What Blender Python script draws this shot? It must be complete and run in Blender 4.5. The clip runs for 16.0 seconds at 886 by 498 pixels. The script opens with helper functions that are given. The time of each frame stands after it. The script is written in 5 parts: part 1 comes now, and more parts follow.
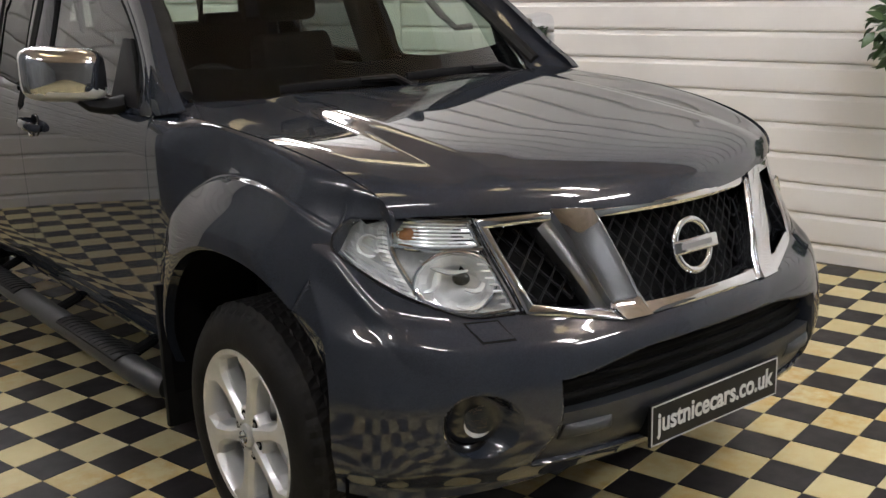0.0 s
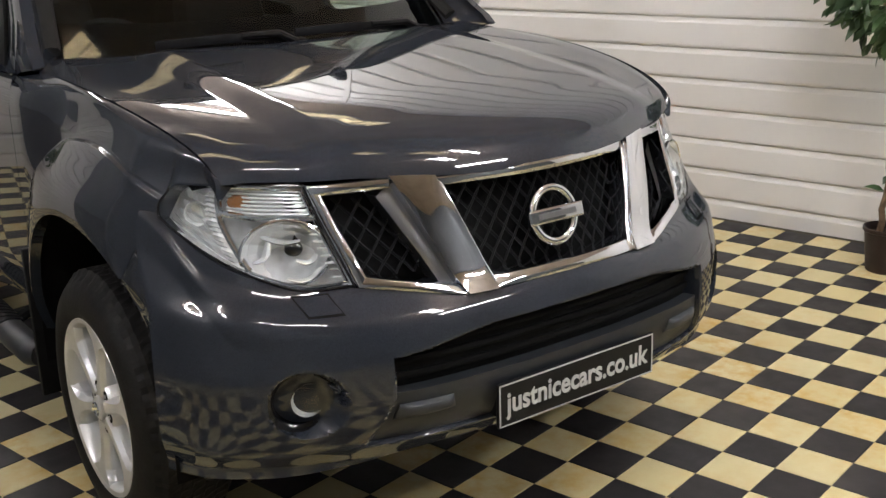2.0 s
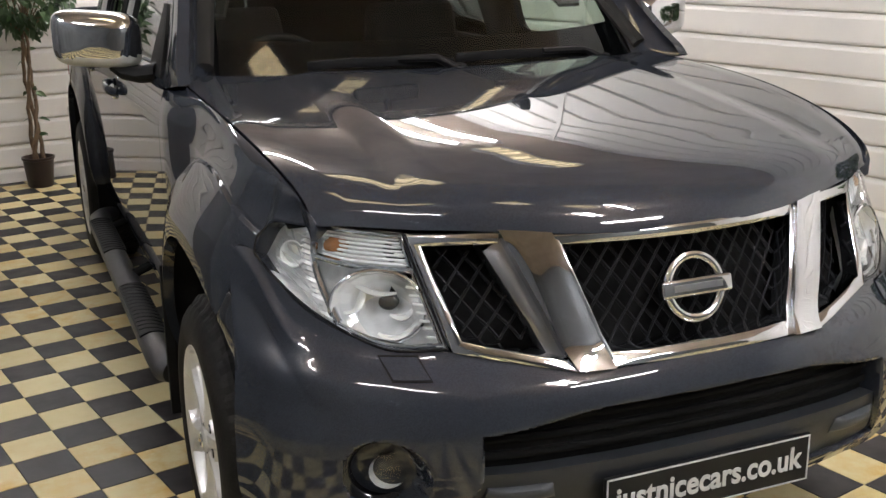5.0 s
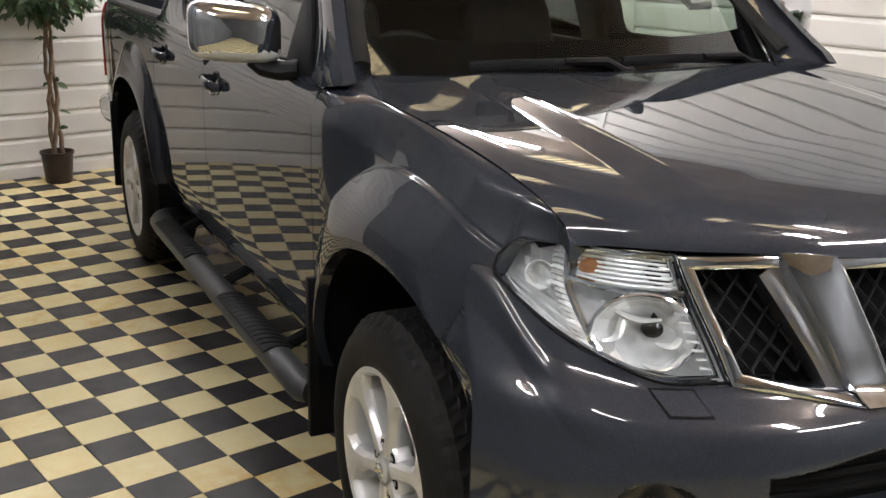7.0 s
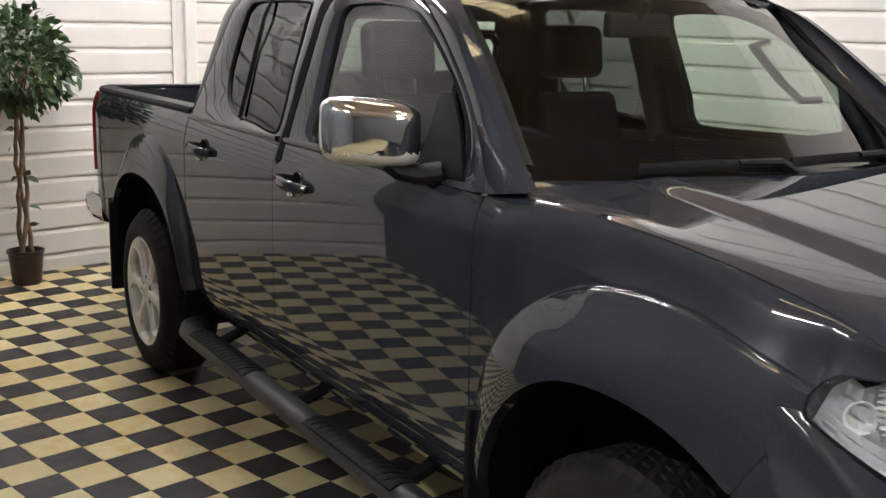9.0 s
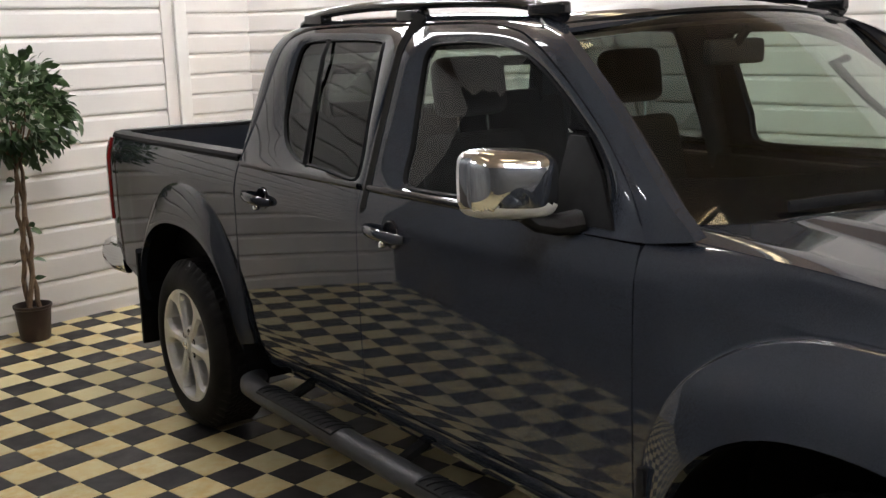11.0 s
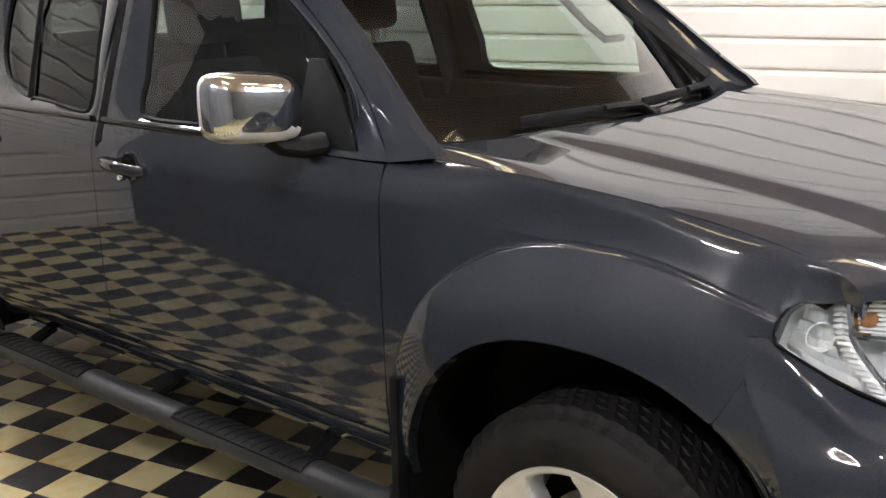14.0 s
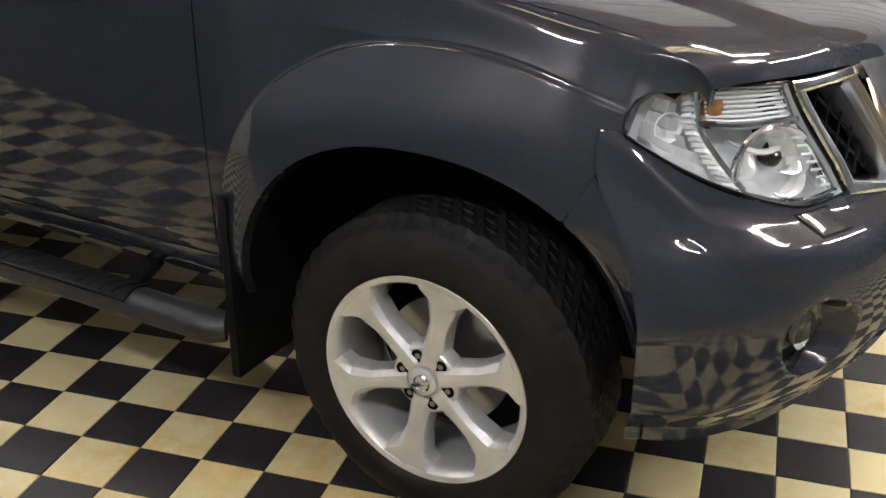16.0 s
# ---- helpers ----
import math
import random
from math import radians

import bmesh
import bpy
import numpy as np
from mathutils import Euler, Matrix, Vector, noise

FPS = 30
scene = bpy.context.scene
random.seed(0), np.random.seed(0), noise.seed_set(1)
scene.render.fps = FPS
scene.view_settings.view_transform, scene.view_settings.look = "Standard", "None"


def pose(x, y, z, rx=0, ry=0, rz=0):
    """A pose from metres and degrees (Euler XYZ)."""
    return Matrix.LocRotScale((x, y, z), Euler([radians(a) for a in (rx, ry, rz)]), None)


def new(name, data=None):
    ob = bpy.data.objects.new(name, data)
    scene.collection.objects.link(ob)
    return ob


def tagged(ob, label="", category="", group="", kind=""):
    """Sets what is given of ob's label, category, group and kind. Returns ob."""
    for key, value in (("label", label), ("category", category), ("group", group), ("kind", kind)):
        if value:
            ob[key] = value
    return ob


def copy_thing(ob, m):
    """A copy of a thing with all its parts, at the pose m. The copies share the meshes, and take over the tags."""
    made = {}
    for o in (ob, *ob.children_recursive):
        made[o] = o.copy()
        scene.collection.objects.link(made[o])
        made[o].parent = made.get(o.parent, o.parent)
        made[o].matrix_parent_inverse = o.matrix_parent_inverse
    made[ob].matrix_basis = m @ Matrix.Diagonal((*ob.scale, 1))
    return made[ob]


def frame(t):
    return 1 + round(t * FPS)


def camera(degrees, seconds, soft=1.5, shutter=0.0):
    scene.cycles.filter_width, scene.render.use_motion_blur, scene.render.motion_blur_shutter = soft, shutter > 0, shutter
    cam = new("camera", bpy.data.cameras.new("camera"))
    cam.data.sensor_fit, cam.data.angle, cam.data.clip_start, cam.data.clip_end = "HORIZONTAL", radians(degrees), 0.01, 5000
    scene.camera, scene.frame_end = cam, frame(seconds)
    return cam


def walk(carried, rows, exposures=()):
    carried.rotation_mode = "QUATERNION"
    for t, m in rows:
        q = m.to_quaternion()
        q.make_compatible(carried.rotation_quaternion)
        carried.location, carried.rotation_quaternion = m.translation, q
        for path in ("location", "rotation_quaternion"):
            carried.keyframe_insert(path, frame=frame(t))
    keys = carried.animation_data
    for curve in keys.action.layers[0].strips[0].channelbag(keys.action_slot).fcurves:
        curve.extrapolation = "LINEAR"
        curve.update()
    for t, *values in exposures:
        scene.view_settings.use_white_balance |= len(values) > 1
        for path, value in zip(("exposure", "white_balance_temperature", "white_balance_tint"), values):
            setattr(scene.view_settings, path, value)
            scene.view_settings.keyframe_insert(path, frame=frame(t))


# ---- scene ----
cam = camera(44.74, 16.0)
PATH = [  # seconds, eye, yaw, pitch, roll
    (0.0, -2.155, -2.531, 1.613, -37.91, -14.74, -1.82),
    (0.5, -2.049, -2.574, 1.615, -37.58, -15.54, -1.90),
    (1.0, -1.907, -2.643, 1.613, -36.61, -16.29, -2.24),
    (1.5, -1.804, -2.701, 1.607, -36.27, -16.76, -2.11),
    (2.0, -1.703, -2.685, 1.589, -36.11, -17.01, -1.78),
    (2.5, -1.549, -2.636, 1.591, -34.61, -17.75, -1.76),
    (3.0, -1.425, -2.628, 1.585, -32.09, -18.78, -1.98),
    (3.5, -1.318, -2.648, 1.589, -27.49, -19.06, -2.43),
    (4.0, -1.215, -2.652, 1.621, -22.46, -16.53, -2.25),
    (6.5, -1.665, -2.274, 1.576, -24.64, -15.81, 1.59),
    (7.0, -1.789, -2.145, 1.592, -25.85, -16.27, 1.00),
    (7.5, -1.880, -2.001, 1.596, -27.28, -15.96, 0.68),
    (8.0, -2.052, -1.870, 1.589, -29.50, -14.58, 1.62),
    (8.5, -2.153, -1.685, 1.602, -30.83, -13.67, 1.05),
    (9.0, -2.245, -1.519, 1.594, -31.78, -11.90, 1.40),
    (9.5, -2.312, -1.356, 1.647, -32.88, -11.58, 0.27),
    (12.0, -2.675, -1.099, 1.689, -37.16, -11.81, -1.91),
    (12.5, -2.657, -1.112, 1.680, -39.29, -12.46, -1.93),
    (13.0, -2.649, -1.137, 1.668, -42.47, -13.19, -1.63),
    (13.5, -2.634, -1.146, 1.660, -45.71, -14.12, -1.36),
    (14.0, -2.624, -1.151, 1.658, -49.07, -15.18, -1.14),
    (14.5, -2.596, -1.146, 1.642, -52.26, -16.30, -0.86),
    (15.0, -2.587, -1.139, 1.618, -55.18, -18.36, -0.52),
    (15.5, -2.576, -1.088, 1.621, -57.95, -22.32, -0.47),
    (16.0, -2.583, -1.013, 1.598, -60.45, -25.08, -0.08),
]
EXPOSURES = [(0.0, 0.0), (2.0, 0.09), (4.0, 0.21), (6.5, 0.32), (7.0, 0.42), (7.5, 0.44), (8.5, 0.46), (9.5, 0.28), (12.0, 0.12), (13.0, 0.12), (13.5, 0.70), (14.0, 0.84), (15.0, 0.84), (16.0, 0.55)]
walk(cam, [(t, pose(x, y, z, 0, 0, yaw) @ pose(0, 0, 0, 90 + pitch) @ pose(0, 0, 0, 0, 0, roll)) for t, x, y, z, yaw, pitch, roll in PATH], EXPOSURES)

# ---------------------------------------------------------------- light
world = bpy.data.worlds.new("world")
world.use_nodes = True
world.node_tree.nodes["Background"].inputs[0].default_value = (0.9, 0.92, 1.0, 1)
world.node_tree.nodes["Background"].inputs[1].default_value = 0.02
scene.world = world

# The room's own axes: the car stands askew on the tiled floor.
ROOM_TURN = 12.62
ROOM = pose(0, 0, 0, 0, 0, ROOM_TURN)
TILE = 0.17025
RIGHT, REAR, LEFT, FRONT, TOP = 2.96, 5.47, -3.9, -6.0, 3.4


# ---------------------------------------------------------------- helpers
def link_mesh(name, bm, material=None, parent=None, smooth=False, matrix=None):
    me = bpy.data.meshes.new(name)
    bm.normal_update()
    bm.to_mesh(me)
    bm.free()
    if smooth:
        for p in me.polygons:
            p.use_smooth = True
        me.set_sharp_from_angle(angle=radians(38))
    ob = new(name, me)
    for m in (material if isinstance(material, (list, tuple)) else [material]):
        if m:
            me.materials.append(m)
    if parent:
        ob.parent = parent
    if matrix is not None:
        ob.matrix_basis = matrix
    return ob


def part(name, bm, material, parent, label="", smooth=False):
    ob = link_mesh(name, bm, material, parent, smooth)
    if label:
        tagged(ob, label)
    return ob


def empty(name, matrix=None, label="", category="", group="", kind=""):
    ob = new(name)
    ob.empty_display_size = 0.1
    if matrix is not None:
        ob.matrix_basis = matrix
    return tagged(ob, label, category, group, kind)


def box(bm, lo, hi, bevel=0.0, segments=2):
    """A box between two corners, bevelled."""
    c = [(a + b) / 2 for a, b in zip(lo, hi)]
    d = [abs(b - a) for a, b in zip(lo, hi)]
    made = bmesh.ops.create_cube(bm, size=1, matrix=Matrix.LocRotScale(c, None, d))
    if bevel:
        edges = list({e for v in made["verts"] for e in v.link_edges})
        bmesh.ops.bevel(bm, geom=edges, offset=bevel, segments=segments, affect="EDGES", profile=0.6)
    return bm


def boxed(lo, hi, bevel=0.0, segments=2):
    return box(bmesh.new(), lo, hi, bevel, segments)


def prism(bm, outline, lo, hi, axis=0, bevel=0.0):
    """An outline in the two other axes, pushed from lo to hi along an axis."""
    def place(p, h):
        q = list(p)
        q.insert(axis, h)
        return q
    a = [bm.verts.new(place(p, lo)) for p in outline]
    b = [bm.verts.new(place(p, hi)) for p in outline]
    faces = [bm.faces.new(a), bm.faces.new(b[::-1])]
    n = len(a)
    for i in range(n):
        faces.append(bm.faces.new((a[i], b[i], b[(i + 1) % n], a[(i + 1) % n])))
    bmesh.ops.recalc_face_normals(bm, faces=faces)
    if bevel:
        edges = list({e for f in faces for e in f.edges})
        bmesh.ops.bevel(bm, geom=edges, offset=bevel, segments=2, affect="EDGES", profile=0.6)
    return bm


def tube(bm, points, radius, sides=10, squash=(1.0, 1.0), capped=True):
    """A round bar along points; radius a number or one for each point."""
    pts = [Vector(p) for p in points]
    rings = []
    up = Vector((0, 0, 1))
    for i, p in enumerate(pts):
        way = (pts[min(i + 1, len(pts) - 1)] - pts[max(i - 1, 0)]).normalized()
        side = way.cross(up)
        if side.length < 0.05:
            side = way.cross(Vector((0, 1, 0)))
        side.normalize()
        over = side.cross(way).normalized()
        r = radius[i] if isinstance(radius, (list, tuple)) else radius
        rings.append([bm.verts.new(p + side * math.cos(a) * r * squash[0] + over * math.sin(a) * r * squash[1])
                      for a in (2 * math.pi * k / sides for k in range(sides))])
    for r0, r1 in zip(rings, rings[1:]):
        for k in range(sides):
            bm.faces.new((r0[k], r0[(k + 1) % sides], r1[(k + 1) % sides], r1[k]))
    if capped:
        bm.faces.new(rings[0])
        bm.faces.new(rings[-1][::-1])
    bmesh.ops.recalc_face_normals(bm, faces=bm.faces[:])
    return bm


def grid(bm, fn, us, vs, closed_u=False):
    """A sheet of quads through fn(u, v)."""
    rows = [[bm.verts.new(fn(u, v)) for v in vs] for u in us]
    pairs = list(zip(rows, rows[1:])) + ([(rows[-1], rows[0])] if closed_u else [])
    for a, b in pairs:
        for k in range(len(vs) - 1):
            try:
                bm.faces.new((a[k], b[k], b[k + 1], a[k + 1]))
            except ValueError:
                pass
    return rows


def span(a, b, n):
    return [a + (b - a) * i / (n - 1) for i in range(n)]


def curve(points):
    """A smooth function through (position, value) pairs, flat beyond its ends."""
    xs = [p[0] for p in points]
    ys = [p[1] for p in points]
    n = len(xs)
    d = [(ys[i + 1] - ys[i]) / (xs[i + 1] - xs[i]) for i in range(n - 1)]
    m = [d[0]] + [(d[i - 1] + d[i]) / 2 if d[i - 1] * d[i] > 0 else 0.0 for i in range(1, n - 1)] + [d[-1]]

    def at(x):
        if x <= xs[0]:
            return ys[0]
        if x >= xs[-1]:
            return ys[-1]
        i = max(k for k in range(n - 1) if xs[k] <= x)
        h = xs[i + 1] - xs[i]
        t = (x - xs[i]) / h
        return ((2 * t**3 - 3 * t**2 + 1) * ys[i] + (t**3 - 2 * t**2 + t) * h * m[i]
                + (-2 * t**3 + 3 * t**2) * ys[i + 1] + (t**3 - t**2) * h * m[i + 1])
    return at


def smoothstep(a, b, x):
    t = min(1.0, max(0.0, (x - a) / (b - a)))
    return t * t * (3 - 2 * t)


# ---------------------------------------------------------------- materials
def mat(name, colour, rough=0.5, metal=0.0, coat=0.0, vary=0.0, scale=8.0, bump=0.0, bump_scale=60.0, spec=0.5,
        rough_vary=0.0, islands=False, tint=None, alpha=None):
    m = bpy.data.materials.new(name)
    m.use_nodes = True
    nt = m.node_tree
    b = nt.nodes["Principled BSDF"]
    b.inputs["Base Color"].default_value = (*colour, 1)
    b.inputs["Roughness"].default_value = rough
    b.inputs["Metallic"].default_value = metal
    b.inputs["Coat Weight"].default_value = coat
    b.inputs["Coat Roughness"].default_value = 0.02
    b.inputs["Specular IOR Level"].default_value = spec
    tc = nt.nodes.new("ShaderNodeTexCoord")
    if vary:
        n = nt.nodes.new("ShaderNodeTexNoise")
        n.inputs["Scale"].default_value = scale
        n.inputs["Detail"].default_value = 6
        nt.links.new(tc.outputs["Object"], n.inputs["Vector"])
        mix = nt.nodes.new("ShaderNodeMix")
        mix.data_type = "RGBA"
        other = tint or tuple(c * (1 - vary) for c in colour)
        mix.inputs[6].default_value = (*colour, 1)
        mix.inputs[7].default_value = (*other, 1)
        ramp = nt.nodes.new("ShaderNodeMapRange")
        ramp.inputs[1].default_value, ramp.inputs[2].default_value = 0.35, 0.7
        nt.links.new(n.outputs["Fac"], ramp.inputs[0])
        nt.links.new(ramp.outputs[0], mix.inputs[0])
        nt.links.new(mix.outputs[2], b.inputs["Base Color"])
        if rough_vary:
            r = nt.nodes.new("ShaderNodeMapRange")
            r.inputs[3].default_value, r.inputs[4].default_value = rough, rough + rough_vary
            nt.links.new(n.outputs["Fac"], r.inputs[0])
            nt.links.new(r.outputs[0], b.inputs["Roughness"])
    if bump:
        n2 = nt.nodes.new("ShaderNodeTexNoise")
        n2.inputs["Scale"].default_value = bump_scale
        n2.inputs["Detail"].default_value = 4
        nt.links.new(tc.outputs["Object"], n2.inputs["Vector"])
        bp = nt.nodes.new("ShaderNodeBump")
        bp.inputs["Strength"].default_value = bump
        bp.inputs["Distance"].default_value = 0.004
        nt.links.new(n2.outputs["Fac"], bp.inputs["Height"])
        nt.links.new(bp.outputs[0], b.inputs["Normal"])
    return m


def tile_material(name, base, worn, stain, rough):
    """Vinyl or stone tile: each piece a little apart in tone, with blotches and scuffs of its own."""
    m = bpy.data.materials.new(name)
    m.use_nodes = True
    nt = m.node_tree
    b = nt.nodes["Principled BSDF"]
    geo = nt.nodes.new("ShaderNodeNewGeometry")
    info = nt.nodes.new("ShaderNodeObjectInfo")
    add = nt.nodes.new("ShaderNodeMath")
    nt.links.new(geo.outputs["Random Per Island"], add.inputs[0])
    nt.links.new(info.outputs["Random"], add.inputs[1])
    frac = nt.nodes.new("ShaderNodeMath")
    frac.operation = "FRACT"
    nt.links.new(add.outputs[0], frac.inputs[0])

    def noise_at(scale, detail=5.0, rough_=0.6):
        n = nt.nodes.new("ShaderNodeTexNoise")
        n.inputs["Scale"].default_value, n.inputs["Detail"].default_value, n.inputs["Roughness"].default_value = scale, detail, rough_
        nt.links.new(geo.outputs["Position"], n.inputs["Vector"])
        return n.outputs["Fac"]

    def ranged(value, a, c, lo=0.0, hi=1.0):
        r = nt.nodes.new("ShaderNodeMapRange")
        for k, v in enumerate((a, c, lo, hi)):
            r.inputs[k + 1].default_value = v
        nt.links.new(value, r.inputs[0])
        return r.outputs[0]

    def mixed(f, a, c):
        x = nt.nodes.new("ShaderNodeMix")
        x.data_type = "RGBA"
        nt.links.new(f, x.inputs[0])
        for k, v in ((6, a), (7, c)):
            if isinstance(v, tuple):
                x.inputs[k].default_value = (*v, 1)
            else:
                nt.links.new(v, x.inputs[k])
        return x.outputs[2]
    col = mixed(ranged(frac.outputs[0], 0, 1, 0, 0.75), base, worn)
    col = mixed(ranged(noise_at(22), 0.45, 0.75, 0, 0.55), col, worn)
    big = ranged(noise_at(1.1, 3), 0.45, 0.64)
    fine = ranged(noise_at(14), 0.4, 0.7)
    both = nt.nodes.new("ShaderNodeMath")
    both.operation = "MULTIPLY"
    nt.links.new(big, both.inputs[0])
    nt.links.new(fine, both.inputs[1])
    col = mixed(both.outputs[0], col, stain)
    nt.links.new(col, b.inputs["Base Color"])
    nt.links.new(ranged(noise_at(9), 0.3, 0.75, rough, rough + 0.2), b.inputs["Roughness"])
    bp = nt.nodes.new("ShaderNodeBump")
    bp.inputs["Strength"].default_value, bp.inputs["Distance"].default_value = 0.12, 0.002
    nt.links.new(noise_at(45), bp.inputs["Height"])
    nt.links.new(bp.outputs[0], b.inputs["Normal"])
    return m


CREAM = tile_material("cream_tile", (0.68, 0.595, 0.345), (0.61, 0.505, 0.25), (0.57, 0.35, 0.085), 0.42)
DARK = tile_material("dark_tile", (0.013, 0.011, 0.013), (0.022, 0.019, 0.021), (0.02, 0.017, 0.016), 0.42)
GROUT = mat("tile_joint", (0.10, 0.085, 0.06), 0.8, vary=0.5, scale=12)
CLADDING = mat("white_cladding", (0.79, 0.755, 0.72), 0.38, vary=0.10, scale=1.6, bump=0.08, bump_scale=9, rough_vary=0.15)
CEILING = mat("ceiling_paint", (0.54, 0.43, 0.35), 0.8, vary=0.25, scale=2.5, bump=0.2)
TRIM_WHITE = mat("white_trim", (0.82, 0.80, 0.76), 0.35, vary=0.1, scale=3)

# ---------------------------------------------------------------- room
FLOOR_ORIGIN = (-1.601, 1.8441)  # a corner where four tiles meet


def room_place(u, v, z=0.0):
    return ROOM @ Vector((u, v, z))


def room_plane(name, lo, hi, material, label, category):
    return tagged(link_mesh(name, boxed(lo, hi), material, matrix=ROOM), label, category, kind="structure")


floor = room_plane("floor", (LEFT - 0.2, FRONT - 0.2, -0.12), (RIGHT + 0.2, REAR + 2.2, -0.004), GROUT,
                   "black and cream chequered tile floor, worn and stained", "floor")


def clad_wall(name, a, b, z0, z1, label, first=0.10, pitch=0.16, thick=0.15):
    """A wall from a to b (room axes), its room side on the left of that way, faced with lapped boards, each a part."""
    a, b = Vector((*a, 0)), Vector((*b, 0))
    length = (b - a).length
    turn = Matrix.Translation(a) @ Matrix.Rotation(math.atan2(b.y - a.y, b.x - a.x), 4, "Z")
    wall = tagged(link_mesh(name, boxed((0, -thick, z0), (length, -0.018, z1)), CLADDING, matrix=ROOM @ turn), label, "wall", kind="structure")
    # Profile of one board: a small shadow gap below, a face that leans out to its lower lip.
    prof = [(-0.02, 0.0), (-0.006, 0.004), (0.001, 0.010), (0.003, 0.020), (0.002, 0.040), (0.001, 0.09), (0.0, pitch - 0.030), (-0.003, pitch - 0.022), (-0.014, pitch - 0.006), (-0.02, pitch - 0.001)]
    z = first - pitch
    meshes = {}
    while z < z1 - 0.01:
        lo, hi = max(z, z0), min(z + pitch, z1)
        key = (round(lo - z, 3), round(hi - z, 3))
        if key not in meshes:
            bm = bmesh.new()
            pts = [(y, h) for y, h in prof if key[0] <= h <= key[1]]
            if key[0] > 0:
                pts = [(-0.02, key[0]), (0.0, key[0])] + pts[1:]
            if pts[-1][0] > -0.019:
                pts.append((-0.02, key[1]))
            rows = [[bm.verts.new((x, y, h)) for y, h in pts] for x in (0.0, length)]
            for k in range(len(pts) - 1):
                bm.faces.new((rows[0][k], rows[1][k], rows[1][k + 1], rows[0][k + 1]))
            bm.faces.new(rows[0][::-1])
            bm.faces.new(rows[1])
            bm.normal_update()
            me = bpy.data.meshes.new("board")
            bm.to_mesh(me)
            bm.free()
            me.materials.append(CLADDING)
            meshes[key] = me
        ob = new("board", meshes[key])
        ob.parent = wall
        ob.location = (0, 0, z)
        z += pitch
    return wall


ceiling = room_plane("ceiling", (LEFT - 0.2, FRONT - 0.2, TOP), (RIGHT + 0.2, REAR + 2.2, TOP + 0.1), CEILING, "dim painted ceiling of the showroom", "ceiling")
wall_right = clad_wall("wall_right", (RIGHT, FRONT), (RIGHT, REAR + 2), 0, TOP, "white lapped board wall beside the pickup")
wall_rear = clad_wall("wall_rear", (1.33, REAR), (-1.89, REAR), 0, TOP, "white lapped board wall behind the pickup")
wall_recess = clad_wall("wall_recess", (RIGHT, REAR + 1.3), (1.2, REAR + 1.3), 0, TOP, "white board wall of a recess behind the pickup")
PARTITION = -1.89
DARK_WALL = mat("dark_grey_wall", (0.125, 0.128, 0.135), 0.6, vary=0.3, scale=2.0, bump=0.1)
GREY_WALL = mat("grey_wall_paint", (0.09, 0.09, 0.09), 0.6, vary=0.25, scale=2.0, bump=0.1)
DADO = mat("brown_dado", (0.030, 0.024, 0.020), 0.55, vary=0.35, scale=3.0, bump=0.1)
wall_left = tagged(link_mesh("wall_left", boxed((LEFT - 0.15, FRONT, 0), (LEFT, 1.9, TOP)), DARK_WALL, matrix=ROOM), "plain dark grey painted wall", "wall", kind="structure")
wall_side = tagged(link_mesh("wall_side", boxed((PARTITION - 0.12, 1.7, 0), (PARTITION, REAR, TOP)), DARK_WALL, matrix=ROOM), "dark grey wall with a brown dado beside the driver's side", "wall", kind="structure")
part("dado_panel", boxed((PARTITION - 0.125, 1.695, 0.0), (PARTITION + 0.006, REAR, 1.0)), DADO, wall_side, "dark brown dado panel")
wall_return = tagged(link_mesh("wall_return", boxed((LEFT, 1.58, 0), (PARTITION, 1.69, TOP)), DARK_WALL, matrix=ROOM), "plain dark grey painted wall end", "wall", kind="structure")
post = tagged(link_mesh("corner_post", boxed((1.33, REAR - 0.035, 0), (1.42, REAR + 0.06, TOP), 0.008), TRIM_WHITE, matrix=ROOM), "white painted corner post on the board wall", "post", kind="structure")
tagged(link_mesh("trim_end", boxed((1.245, REAR - 0.012, 0.0), (1.33, REAR + 0.012, TOP), 0.002), CLADDING, matrix=ROOM), "flat white trim board beside the post", "trim", kind="structure")
tagged(link_mesh("trim_joint", boxed((RIGHT - 0.010, 2.93, 0.0), (RIGHT + 0.012, 2.985, TOP), 0.003), CLADDING, matrix=ROOM), "narrow white joint strip on the board wall", "trim", kind="structure")
wall_front = tagged(link_mesh("wall_front", boxed((LEFT, FRONT - 0.15, 0), (RIGHT, FRONT, TOP)), GREY_WALL, matrix=ROOM), "plain grey painted wall in front of the pickup", "wall", kind="structure")


# ---------------------------------------------------------------- ceiling lamps
def tube_glow(strength):
    m = bpy.data.materials.new("lit_tube")
    m.use_nodes = True
    b = m.node_tree.nodes["Principled BSDF"]
    b.inputs["Emission Color"].default_value = (0.955, 0.965, 1.0, 1)
    b.inputs["Emission Strength"].default_value = strength
    return m


WARM_GLOW = bpy.data.materials.new("lit_diffuser")
WARM_GLOW.use_nodes = True
WARM_GLOW.node_tree.nodes["Principled BSDF"].inputs["Emission Color"].default_value = (1.0, 0.80, 0.48, 1)
WARM_GLOW.node_tree.nodes["Principled BSDF"].inputs["Emission Strength"].default_value = 5.0
WHITE_METAL = mat("white_enamel", (0.75, 0.74, 0.71), 0.35, vary=0.08, scale=8)


